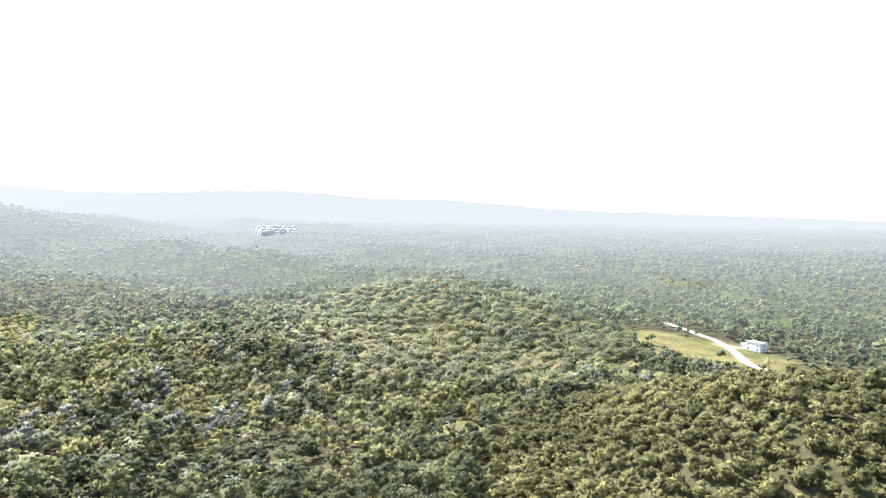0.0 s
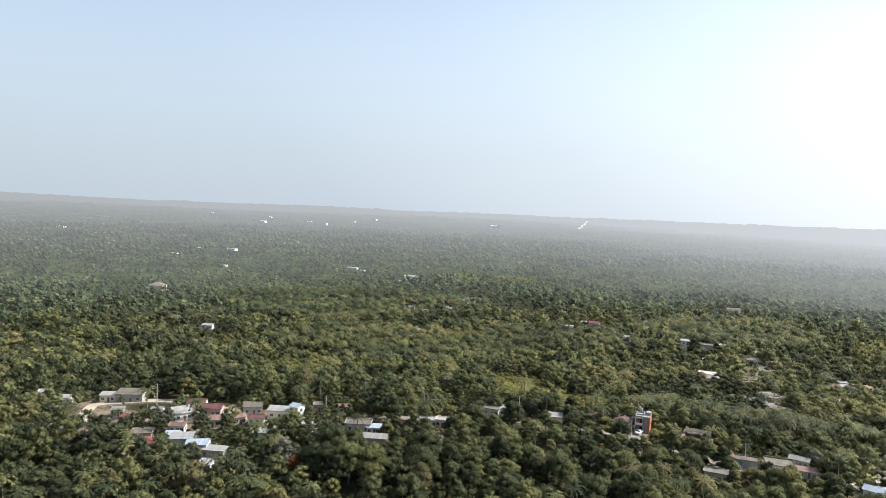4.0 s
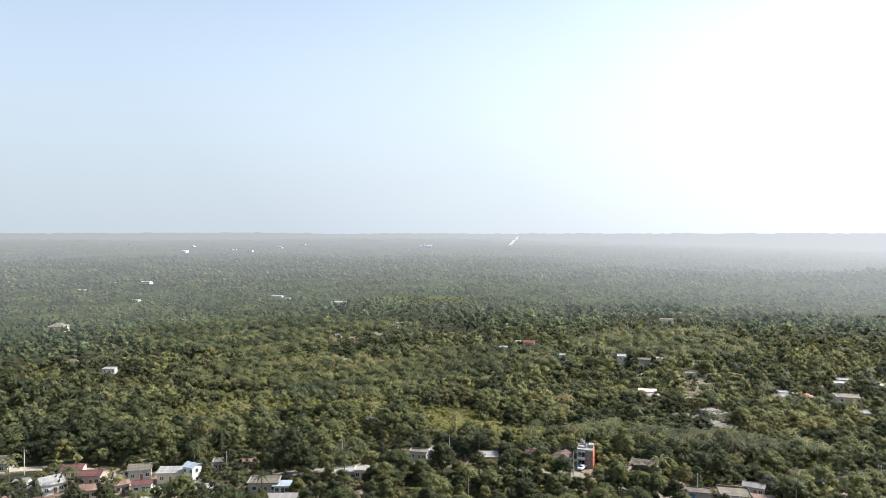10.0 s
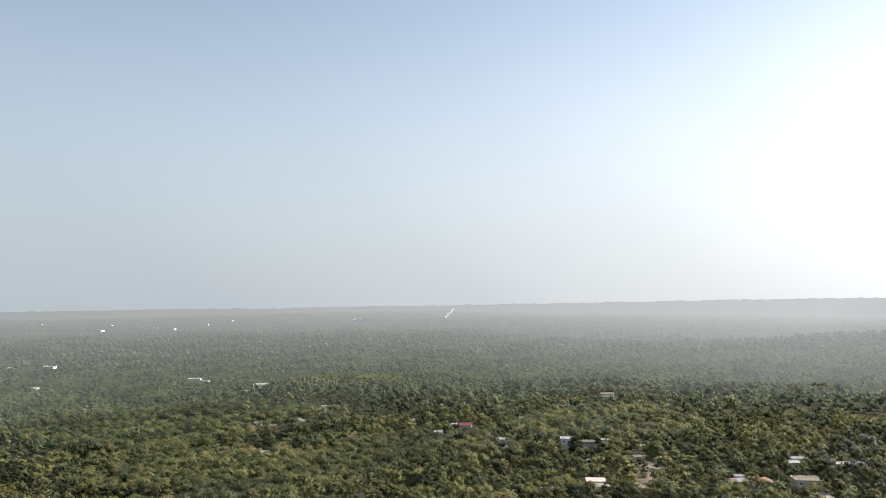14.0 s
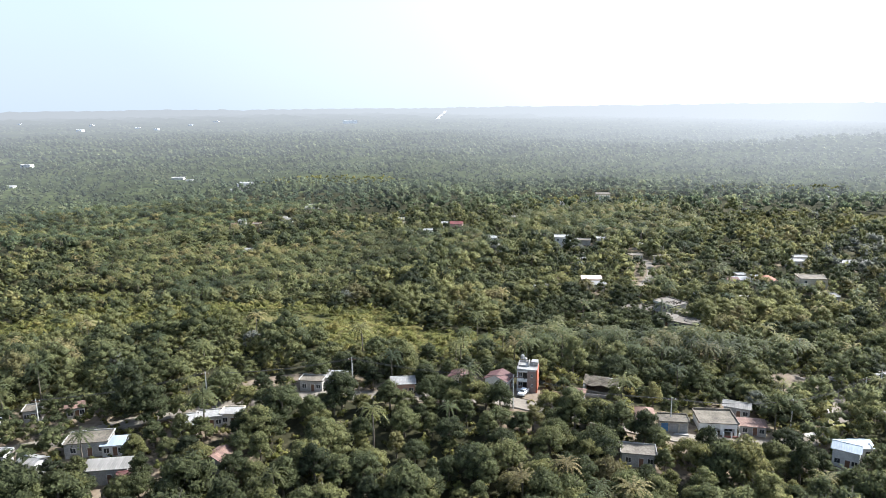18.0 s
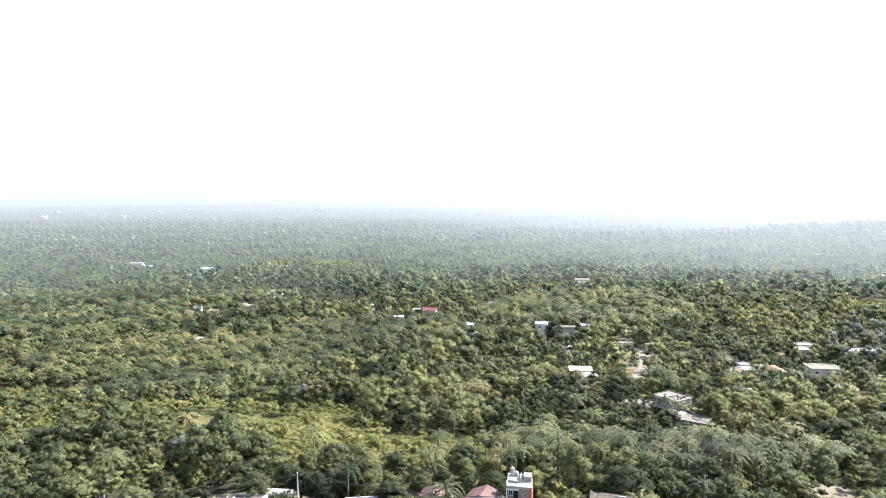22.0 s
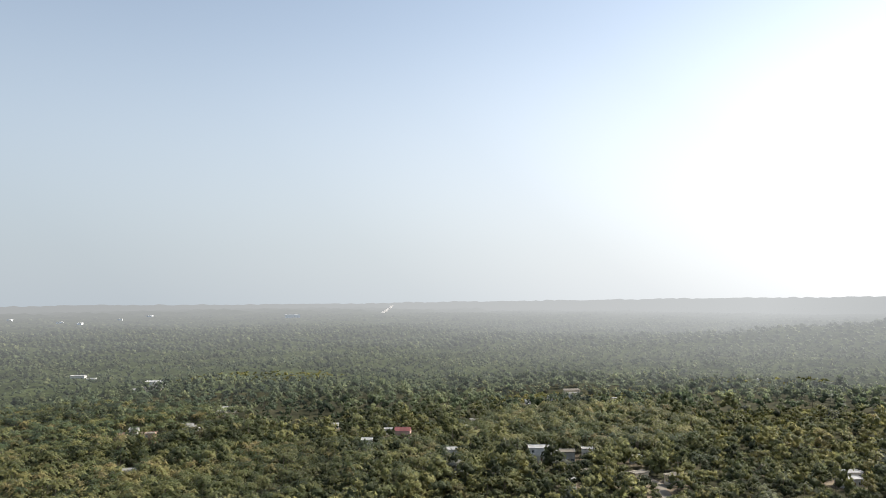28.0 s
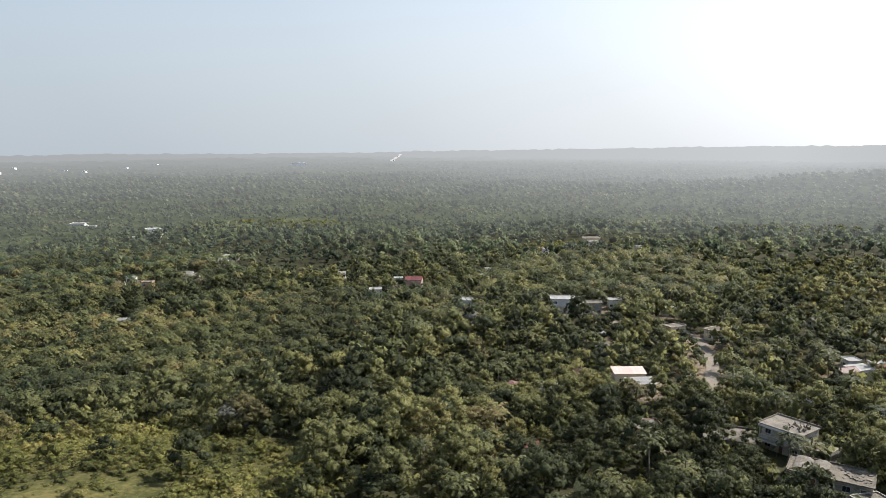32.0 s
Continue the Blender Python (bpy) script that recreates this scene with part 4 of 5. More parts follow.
def garage():
    """The low concrete lock-up beside the arched house: three shutters, one of them blue."""
    e = base("garage", 58.4, 247.0, -8)
    tagged(e, "low concrete lock-up with one blue and two grey shutters", "garage")
    KEEP_OFF.extend([(58.4, 247.0, 5), (58, 243, 4.5), (58, 239, 4)])
    YARDS.append((58.4, 247.0))
    w, d, h = 6.6, 3.6, 2.9
    part("wall", boxes((-w / 2, w / 2, -d / 2 + .35, d / 2, -2, h), (-w / 2, -w / 2 + .3, -d / 2, -d / 2 + .347, -2, h), (-1.35, -1.1, -d / 2, -d / 2 + .347, -2, h), (1.05, 1.3, -d / 2, -d / 2 + .347, -2, h),
                       (w / 2 - .3, w / 2, -d / 2, -d / 2 + .347, -2, h), (-w / 2 + .3, -1.35, -d / 2, -d / 2 + .347, 2.35, h), (-1.1, 1.05, -d / 2, -d / 2 + .347, 2.35, h), (1.3, w / 2 - .3, -d / 2, -d / 2 + .347, 2.35, h)), WALLS["dirty"], e)
    blue = surface("blue_shutter", (0.06, 0.17, 0.36), (0.10, 0.24, 0.46), 1, .5, .1)
    grey = surface("grey_shutter", (0.24, 0.24, 0.235), (0.36, 0.36, 0.35), 1, .5, .1)
    for x0, x1, mat, words in ((-w / 2 + .3, -1.35, blue, "blue painted shutter"), (-1.1, 1.05, grey, ""), (1.3, w / 2 - .3, grey, "")):
        sh = part("shutter", boxes(*[(x0, x1, -d / 2 + .2 + .03 * (k % 2), -d / 2 + .33, -.05 + .2 * k, .15 + .2 * k) for k in range(12)]), mat, e, words)
        part("handle", boxes(((x0 + x1) / 2 - .12, (x0 + x1) / 2 + .12, -d / 2 + .14, -d / 2 + .2, .5, .56)), POST_METAL, sh)
    part("roof_slab", boxes((-w / 2 - .3, w / 2 + .3, -d / 2 - .5, d / 2 + .2, h, h + .18)), ROOFS["grey"], e, "moss-stained concrete roof slab")
    part("parapet", boxes((-w / 2 - .3, w / 2 + .3, d / 2, d / 2 + .2, h + .18, h + .5), (w / 2 + .1, w / 2 + .3, -d / 2 - .5, d / 2, h + .18, h + .4)), ROOFS["grey"], e)
    part("step", boxes((-w / 2, w / 2, -d / 2 - 1.0, -d / 2 - .003, -2, -.02)), WALLS["concrete"], e)


def canopy(x, y, yaw, w, d, h, rise, mat, label):
    """A light roof on four posts."""
    e = base("canopy", x, y, yaw)
    tagged(e, label, "shelter")
    KEEP_OFF.append((x, y, .5 * w + .8))
    for sx in (-1, 1):
        for sy in (-1, 1):
            part("post", boxes((sx * w * .45 - .05, sx * w * .45 + .05, sy * d * .45 - .05, sy * d * .45 + .05, -1, h)), POST_METAL, e)
    bm = bmesh.new()
    k = w * .25 if rise < .6 else .05
    b = [bm.verts.new((sx * w / 2, sy * d / 2, h)) for sx, sy in ((-1, -1), (1, -1), (1, 1), (-1, 1))]
    t = [bm.verts.new((-k, 0, h + rise)), bm.verts.new((k, 0, h + rise))]
    for f in ((b[0], b[1], t[1], t[0]), (b[1], b[2], t[1]), (b[2], b[3], t[0], t[1]), (b[3], b[0], t[0])):
        bm.faces.new(f)
    bmesh.ops.solidify(bm, geom=bm.faces[:], thickness=.06)
    part("roof", bm, mat, e)


POST_METAL = surface("painted_steel", (0.20, 0.20, 0.20), (0.32, 0.32, 0.31), 2, .5, .1, .3)
ASPHALT = surface("pale_street", (0.155, 0.132, 0.105), (0.25, 0.218, 0.175), .25, .95, .3)
DIRT = surface("pale_dirt", (0.30, 0.25, 0.18), (0.44, 0.38, 0.29), .2, .95, .3)
EARTH = surface("bare_earth", (0.12, 0.092, 0.066), (0.24, 0.188, 0.135), .2, .95, .3)


def ribbon(name, points, width, mat, label, lift=.12, clear=1.5):
    """A road that follows the ground."""
    p = [Vector((*q, 0)) for q in points]
    line = []
    for i in range(len(p) - 1):
        a, b, c, d = p[max(0, i - 1)], p[i], p[i + 1], p[min(len(p) - 1, i + 2)]
        n = max(2, int((c - b).length / 2.5))
        for k in range(n):
            t = k / n
            line.append(.5 * ((2 * b) + (c - a) * t + (2 * a - 5 * b + 4 * c - d) * t * t + (3 * b - a - 3 * c + d) * t ** 3))
    line.append(p[-1])
    bm = bmesh.new()
    rows = []
    r = random.Random(len(points))
    for i, q in enumerate(line):
        t = (line[min(i + 1, len(line) - 1)] - line[max(i - 1, 0)]).normalized()
        s = Vector((-t.y, t.x, 0))
        w = width / 2 * r.uniform(.92, 1.1)
        z = float(ground_z(q.x, q.y))
        rows.append([bm.verts.new((*(q + s * w * k).xy, max(z, float(ground_z(*(q + s * w * k).xy))) + lift - (.5 if abs(k) > 1 else 0))) for k in (-1.08, -1, 0, 1, 1.08)])
        if i % 2 == 0:
            ROADS.append((q.x, q.y, width / 2 + clear))
    for a, b in zip(rows, rows[1:]):
        for k in range(4):
            bm.faces.new((a[k], a[k + 1], b[k + 1], b[k]))
    me = bpy.data.meshes.new(name)
    bm.to_mesh(me)
    bm.free()
    me.materials.append(mat)
    tagged(new(name, me), label, "road", kind="structure")


ribbon("road", [(-110, 232), (-90, 239), (-77, 247), (-61, 254), (-46, 259), (-29, 262), (-9, 260), (5, 258), (19, 256), (32, 251), (48, 246), (60, 243), (70, 242),
                (80, 242), (95, 247), (106, 259), (112, 268), (113, 276), (109, 290)], 5.0, ASPHALT, "pale dusty village street winding between houses", clear=.2)
ribbon("road_far", [(93, 396), (95, 402), (100, 411), (106, 425), (109, 438), (111, 448), (109, 464), (102, 476), (80, 486)], 3.8, ASPHALT, "pale road climbing between trees", clear=1.9)
YARDS.extend([(88, 388), (84, 392), (90, 402), (97, 412), (101, 424), (104, 436), (106, 448), (100, 455), (92, 395)])
ribbon("dirt_road", [(460, -368), (418, -364), (393, -363), (360, -349), (328, -331), (300, -328), (270, -335)], 6, DIRT, "white dirt road crossing a grassy slope", clear=5)
ribbon("dirt_track", [(-184, 222), (-193, 238), (-193, 244), (-184, 248), (-173, 252), (-150, 250), (-110, 232)], 4.5, DIRT, "pale dirt track leading into the village", clear=3)
KEEP_OFF.extend([(-183, 228, 6), (-180, 236, 6), (-174, 242, 6), (-163, 241, 5), (-150, 240, 5), (-176, 226, 5), (-170, 234, 5)])
YARDS.extend([(-168, 224), (-160, 230), (-150, 232), (-176, 214)])
ribbon("far_track", [(-18, 2200), (-8, 2600), (2, 3000), (14, 3500)], 8, surface("pale_quarry_floor", (0.28, 0.27, 0.26), (0.4, 0.39, 0.38), .05, .95, .2), "pale cleared strip running over the distant woods", lift=17, clear=10)
ribbon("pavement", [(91, 247.2), (95.2, 249.4), (99.4, 251.6), (103, 255), (105, 260), (105.6, 265)], 1.5, surface("pale_concrete_path", (0.36, 0.34, 0.3), (0.5, 0.48, 0.44), .4, .9, .2), "pale concrete footpath curving round the street bend", lift=.3, clear=.8)
ribbon("yard", [(14, 262), (22, 262.5), (28, 259)], 7, EARTH, "bare trodden yard before the tall building", .1, 1)
ribbon("yard_bend", [(101, 272), (107, 279), (104, 290)], 9, EARTH, "bare sandy ground beside the street bend", .1, 1)
ribbon("yard_left", [(-52, 268), (-44, 272), (-36, 274)], 7, EARTH, "bare sandy yard among trees", .1, 1)
tower_house()
arch_house()
ruin_house()
KEEP_OFF.extend([(87, 351, 3), (97, 347, 4), (103, 349, 3)])
terrace_block()
long_building(81.8, 362.7, 10.5, 7.5, -27, "tan", "low building with a broad flat tan concrete roof", 1, -8.6, False)
vaulted_block()
garage()
canopy(117.0, 281.0, -30, 4.2, 3.2, 2.3, .35, ROOFS["tin"], "open roadside shelter with a tin roof on posts")
canopy(113.0, 381.0, 10, 4.0, 3.6, 2.7, 1.0, PAINT, "white pointed canopy standing on four thin posts")
house(-26.9, 268.8, 5.5, 3.8, 3.0, -8, 'shed', 'white', 'white', 1, 2)
house(-32.8, 266.5, 6.1, 3.6, 3.0, -8, 'flat', 'grey', 'concrete', 1, 1)
house(-8.2, 262.7, 6.1, 4.9, 3.4, 5, 'gable', 'white', 'salmon', 1, 7)
house(7.1, 266.3, 4.0, 5.2, 3.2, 75, 'gable', 'maroon', 'cream', 1, 3)
house(17.4, 264.7, 5.0, 6.0, 3.2, 65, 'gable', 'maroon', 'white', 1, 6)
house(36.5, 256.9, 4.3, 3.5, 3.0, -20, 'shed', 'rust', 'concrete', 1, 2)
house(52.4, 250.5, 4.0, 4.0, 2.4, -10, 'hip', 'rust', 'salmon', 1, 3)
house(78.3, 257.2, 6.2, 3.7, 3.0, -25, 'gable', 'tin', 'concrete', 1, 2)
house(78.2, 248.2, 6.0, 3.5, 2.4, -12, 'shed', 'rust', 'concrete', 1, 3)
house(45.9, 232.4, 7.3, 4.4, 3.0, -12, 'flat', 'tan', 'concrete', 1, 0)
house(-58.6, 244.0, 4.3, 6.0, 3.0, 12, 'flat', 'white', 'concrete', 1, 0)
house(-54.3, 247.2, 6.0, 3.5, 2.8, 12, 'flat', 'white', 'concrete', 1, 0)
house(-78.3, 236.3, 9.2, 5.5, 3.2, 10, 'flat', 'grey', 'concrete', 1, 1)
house(-72.2, 235.7, 4.8, 3.5, 2.6, 8, 'shed', 'paleblue', 'white', 1, 3)
house(-46.6, 230.1, 5.2, 4.7, 3.0, 70, 'gable', 'rust', 'concrete', 1, 0)
house(-69.1, 225.8, 8.7, 3.9, 3.4, 8, 'shed', 'tin', 'concrete', 1, 2)
house(-63.6, 224.2, 4.9, 3.5, 2.5, 20, 'gable', 'maroon', 'concrete', 1, 0)
house(94.2, 235.2, 5.3, 4.3, 4.4, -35, 'gable', 'paleblue', 'white', 1, 8)
house(-90.0, 252.4, 4.0, 3.5, 2.8, 30, 'gable', 'rust', 'concrete', 1, 1)
house(-99.7, 251.2, 4.0, 3.5, 2.8, 15, 'flat', 'grey', 'concrete', 1, 1)
house(-192.3, 248.6, 5.9, 4.1, 3.0, 20, 'shed', 'white', 'cream', 1, 2)
house(-183.6, 251.4, 11.1, 6.7, 3.4, 15, 'shed', 'grey', 'concrete', 1, 2)
house(-159.6, 234.3, 4.0, 3.5, 3.0, 10, 'gable', 'tin', 'white', 1, 2)
house(-149.0, 232.8, 6.6, 7.9, 3.2, 50, 'gable', 'white', 'white', 1, 2)
house(-148.6, 244.2, 6.8, 4.8, 3.2, 15, 'gable', 'maroon', 'cream', 1, 2)
house(-138.3, 238.4, 7.1, 4.9, 3.4, 12, 'gable', 'maroon', 'pink', 1, 5)
house(-132.9, 227.9, 6.8, 4.1, 3.0, 20, 'shed', 'rust', 'cream', 1, 1)
house(-123.9, 242.9, 7.0, 4.9, 3.4, 25, 'shed', 'grey', 'concrete', 1, 2)
house(-111.9, 240.8, 7.7, 4.6, 3.4, 10, 'shed', 'white', 'cream', 1, 2)
house(-104.3, 240.3, 4.0, 4.0, 5.5, -20, 'gable', 'paleblue', 'white', 2, 6)
house(-149.5, 210.4, 6.7, 5.3, 3.6, 25, 'flat', 'grey', 'concrete', 1, 2)
house(-144.1, 204.9, 5.6, 5.1, 3.0, 20, 'hip', 'red', 'concrete', 1, 0)
house(-133.7, 209.8, 7.3, 5.1, 3.4, 20, 'shed', 'white', 'concrete', 1, 2)
house(-124.8, 205.5, 6.7, 5.3, 4.0, 15, 'gable', 'paleblue', 'bluegrey', 1, 3)
house(-118.5, 204.5, 8.2, 3.5, 2.8, 5, 'shed', 'white', 'concrete', 1, 2)
house(-165.6, 224.5, 4.3, 3.5, 3.0, 20, 'gable', 'red', 'pink', 1, 2)
house(-115.7, 195.2, 4.0, 3.5, 2.6, 5, 'shed', 'white', 'white', 1, 1)
house(-175.5, 232.0, 4.4, 3.4, 2.7, 25, 'shed', 'tin', 'concrete', 1, 1)
house(-142.0, 220.5, 5.4, 3.8, 2.8, 15, 'gable', 'rust', 'white', 1, 1)
house(-129.0, 236.4, 4.2, 3.4, 2.7, -10, 'shed', 'tin', 'cream', 1, 1)
house(-117.2, 232.6, 5.6, 3.8, 2.9, 22, 'gable', 'maroon', 'white', 1, 1)
house(-109.6, 221.4, 4.6, 3.6, 2.7, 8, 'shed', 'white', 'concrete', 1, 1)
house(-154.5, 221.8, 4.4, 3.6, 2.8, 35, 'shed', 'rust', 'concrete', 1, 1)
house(-101.0, 233.6, 4.0, 3.4, 2.7, 12, 'gable', 'tin', 'pink', 1, 1)
house(-139.5, 212.8, 4.4, 3.4, 2.7, 18, 'shed', 'paleblue', 'white', 1, 1)
house(-86.3, 227.3, 4.2, 4.2, 3.4, -15, 'gable', 'white', 'white', 1, 4)
house(-95.6, 230.4, 4.3, 3.5, 3.0, 0, 'flat', 'white', 'white', 1, 1)
house(-49.1, 248.3, 4.8, 3.5, 3.0, 0, 'flat', 'white', 'cream', 1, 1)
house(-124.0, 231.9, 4.1, 3.5, 3.0, 40, 'gable', 'rust', 'cream', 1, 2)
house(-183.2, 209.8, 6.2, 4.3, 3.0, 20, 'shed', 'tin', 'cream', 1, 1)
house(-220.8, 245.9, 5.6, 4.5, 3.2, 20, 'flat', 'white', 'white', 1, 2)
house(-207.0, 241.6, 4.3, 3.5, 3.0, 15, 'shed', 'white', 'cream', 1, 1)
house(96.2, 310.4, 5.5, 5.0, 3.0, 0, 'hip', 'tin', 'white', 1, 1)
house(91.4, 326.1, 5.7, 4.6, 4.0, 10, 'flat', 'grey', 'concrete', 1, 0)
house(152.1, 400.6, 7.9, 7.1, 3.4, 0, 'hip', 'orange', 'cream', 1, 2)
house(183.3, 436.5, 8.7, 5.2, 3.2, 0, 'flat', 'white', 'white', 1, 2)
house(169.2, 394.2, 11.5, 8.0, 6.0, -10, 'flat', 'grey', 'cream', 2, 6)
house(165.6, 375.1, 8.9, 6.3, 3.2, -10, 'flat', 'white', 'concrete', 1, 3)
house(73.3, 399.2, 7.5, 4.5, 3.2, 0, 'shed', 'white', 'cream', 1, 3)
house(131.6, 373.1, 5.3, 3.7, 3.0, 0, 'shed', 'white', 'white', 1, 2)
house(63.9, 369.7, 7.1, 5.0, 3.2, 0, 'flat', 'tan', 'salmon', 1, 1)
house(72.5, 407.6, 8.9, 4.9, 3.6, -5, 'shed', 'pink', 'cream', 1, 2)
house(36.3, 407.0, 5.8, 4.7, 3.2, 0, 'hip', 'maroon', 'cream', 1, 1)
house(60.2, 413.1, 4.7, 3.7, 3.0, 0, 'hip', 'maroon', 'cream', 1, 1)
house(50.6, 403.4, 11.3, 3.5, 3.0, 5, 'flat', 'tin', 'white', 1, 2)
house(34.0, 363.0, 4.0, 3.5, 2.6, 0, 'shed', 'red', 'cream', 1, 0)
house(118.2, 446.4, 7.9, 5.5, 3.6, 25, 'flat', 'grey', 'cream', 1, 1)
house(106.8, 456.8, 6.7, 3.5, 3.0, 20, 'flat', 'tan', 'cream', 1, 2)
house(116.5, 488.2, 5.0, 3.5, 3.0, 0, 'flat', 'white', 'white', 1, 1)
house(11.9, 577.8, 8.6, 6.8, 5.0, -10, 'gable', 'red', 'pink', 1, 5)
house(3.4, 590.8, 4.4, 3.5, 3.4, 0, 'flat', 'white', 'white', 1, 2)
house(35.1, 523.4, 8.4, 5.9, 4.5, -15, 'flat', 'white', 'white', 1, 4)
house(-8.1, 558.1, 5.8, 4.6, 5.5, 0, 'flat', 'white', 'white', 2, 5)
house(-30.2, 618.5, 4.1, 3.5, 3.0, 0, 'shed', 'white', 'white', 1, 1)
house(76.2, 507.8, 10.2, 7.1, 6.0, -10, 'flat', 'white', 'white', 2, 4)
house(84.1, 507.1, 8.6, 6.0, 3.4, -10, 'flat', 'white', 'white', 1, 3)
house(87.3, 499.5, 7.5, 5.3, 5.0, -10, 'flat', 'grey', 'concrete', 1, 2)
house(99.8, 507.4, 5.7, 4.6, 4.0, -10, 'flat', 'white', 'white', 1, 2)
house(68.0, 545.4, 6.8, 3.5, 3.0, 0, 'flat', 'white', 'white', 1, 1)
house(-206.0, 817.1, 15.9, 12.7, 7.0, 5, 'flat', 'white', 'white', 2, 6)
house(-204.4, 802.4, 16.0, 8.0, 4.0, 5, 'flat', 'white', 'cream', 1, 4)
house(-218.4, 804.7, 6.3, 4.4, 3.0, 0, 'shed', 'white', 'white', 1, 2)
house(-158.7, 635.6, 5.3, 4.2, 3.4, 0, 'gable', 'white', 'white', 1, 3)
house(-141.7, 615.1, 5.7, 4.6, 6.0, 0, 'flat', 'tan', 'salmon', 2, 5)
house(-161.9, 626.5, 4.5, 3.6, 3.0, 0, 'gable', 'rust', 'cream', 1, 2)
house(-131.4, 552.1, 6.8, 3.5, 2.6, 0, 'shed', 'white', 'white', 1, 2)
house(-128.5, 644.1, 7.5, 4.5, 3.0, 0, 'shed', 'tin', 'white', 1, 2)
house(-116.2, 698.3, 5.0, 4.0, 3.0, 0, 'shed', 'white', 'white', 1, 2)
house(-115.2, 682.9, 6.4, 4.5, 3.0, 0, 'shed', 'tin', 'white', 1, 1)
house(-318.8, 926.2, 14.2, 9.9, 4.0, 0, 'flat', 'white', 'white', 1, 3)
house(56.7, 608.0, 4.7, 3.5, 3.0, 0, 'shed', 'tin', 'white', 1, 2)
house(105.3, 678.8, 4.7, 3.8, 3.4, 0, 'flat', 'white', 'white', 1, 2)
house(127.2, 696.5, 6.6, 4.6, 3.0, 0, 'shed', 'white', 'white', 1, 2)
house(148.6, 720.1, 12.2, 6.1, 3.4, 0, 'shed', 'tan', 'cream', 1, 2)
house(164.9, 662.2, 4.0, 3.5, 3.0, 0, 'flat', 'white', 'white', 1, 1)
house(136.0, 401.1, 5.5, 3.8, 3.2, 10, 'gable', 'maroon', 'cream', 1, 2)
house(141.2, 402.9, 6.6, 4.0, 3.0, 10, 'shed', 'white', 'white', 1, 2)
house(143.9, 410.7, 4.0, 3.5, 3.0, 0, 'flat', 'white', 'white', 1, 2)
house(150.5, 407.2, 4.6, 3.5, 3.0, 0, 'flat', 'white', 'white', 1, 2)
house(76.8, 453.0, 4.0, 4.0, 3.0, 0, 'shed', 'white', 'white', 1, 1)
house(162.0, 459.4, 4.0, 3.5, 3.0, 20, 'gable', 'tan', 'cream', 1, 2)
house(345.5, 225.9, 7.8, 4.7, 3.2, 25, 'shed', 'tin', 'white', 1, 2)
house(347.7, 209.3, 11.9, 7.1, 3.6, 25, 'shed', 'white', 'white', 1, 4)
house(354.8, 210.2, 4.9, 3.9, 3.2, 25, 'shed', 'white', 'white', 1, 4)
house(830.8, 486.0, 11.2, 7.8, 3.0, 0, 'shed', 'white', 'white', 1, 2)
house(323.1, 664.2, 6.2, 5.6, 3.0, 0, 'flat', 'white', 'white', 1, 2)
house(820.3, 422.1, 7.7, 6.9, 3.0, 0, 'flat', 'white', 'white', 1, 2)
house(121.1, 187.3, 6.2, 4.9, 3.0, 40, 'shed', 'white', 'white', 1, 4)
house(97.8, 239.3, 7.3, 4.4, 3.0, 0, 'gable', 'paleblue', 'white', 1, 4)
house(120.7, 254.5, 9.0, 3.6, 3.0, 0, 'shed', 'tin', 'concrete', 1, 3)
house(133.9, 281.5, 7.1, 4.3, 3.0, 20, 'shed', 'white', 'cream', 1, 3)
house(140.1, 256.3, 5.2, 3.6, 3.0, 20, 'gable', 'tin', 'cream', 1, 2)
house(154.4, 263.8, 4.3, 3.5, 3.0, 0, 'shed', 'white', 'white', 1, 1)
house(209.9, 432.4, 14.7, 4.4, 3.4, 0, 'flat', 'white', 'white', 1, 2)
house(190.4, 445.7, 7.4, 4.5, 3.0, 0, 'flat', 'white', 'white', 1, 2)
house(152.4, 323.8, 4.0, 3.5, 3.0, 0, 'flat', 'white', 'white', 1, 2)
house(813.2, 850.1, 11.7, 9.4, 3.0, 0, 'flat', 'white', 'white', 1, 2)
house(342.7, 155.4, 4.5, 3.6, 3.0, 0, 'shed', 'rust', 'cream', 1, 2)
house(362.0, -369.7, 11.1, 7.8, 6.0, 10, 'flat', 'white', 'white', 2, 5)
house(369.0, -367.8, 6.0, 5.4, 3.4, 10, 'flat', 'white', 'white', 1, 4)
house(888.9, -593.3, 7.0, 5.6, 3.0, 0, 'flat', 'white', 'white', 1, 2)
house(870.6, -527.4, 11.7, 5.9, 3.0, 0, 'flat', 'tan', 'cream', 1, 2)
house(740.8, 275.5, 15.8, 7.9, 3.4, 0, 'flat', 'white', 'white', 1, 2)
house(747.9, 293.1, 8.0, 4.8, 3.4, 0, 'flat', 'white', 'white', 1, 2)
house(821.6, 469.2, 9.4, 5.7, 3.4, 0, 'flat', 'white', 'white', 1, 2)
house(814.7, 410.4, 7.6, 6.1, 3.4, 0, 'flat', 'white', 'white', 1, 2)
house(820.2, 385.6, 9.1, 4.5, 3.4, 0, 'flat', 'white', 'white', 1, 2)
house(-555.8, 1017.6, 13.4, 9.3, 6.0, 0, 'flat', 'white', 'white', 2, 3)
house(-612.0, 1022.1, 9.8, 6.9, 3.0, 0, 'flat', 'white', 'white', 1, 2)
house(-615.2, 950.3, 9.3, 6.5, 3.0, 0, 'flat', 'tan', 'cream', 1, 2)
house(-483.1, 859.4, 11.4, 6.8, 3.0, 0, 'shed', 'white', 'white', 1, 1)
house(-462.6, 681.3, 16.0, 12.8, 6.0, 10, 'hip', 'tan', 'cream', 2, 5)
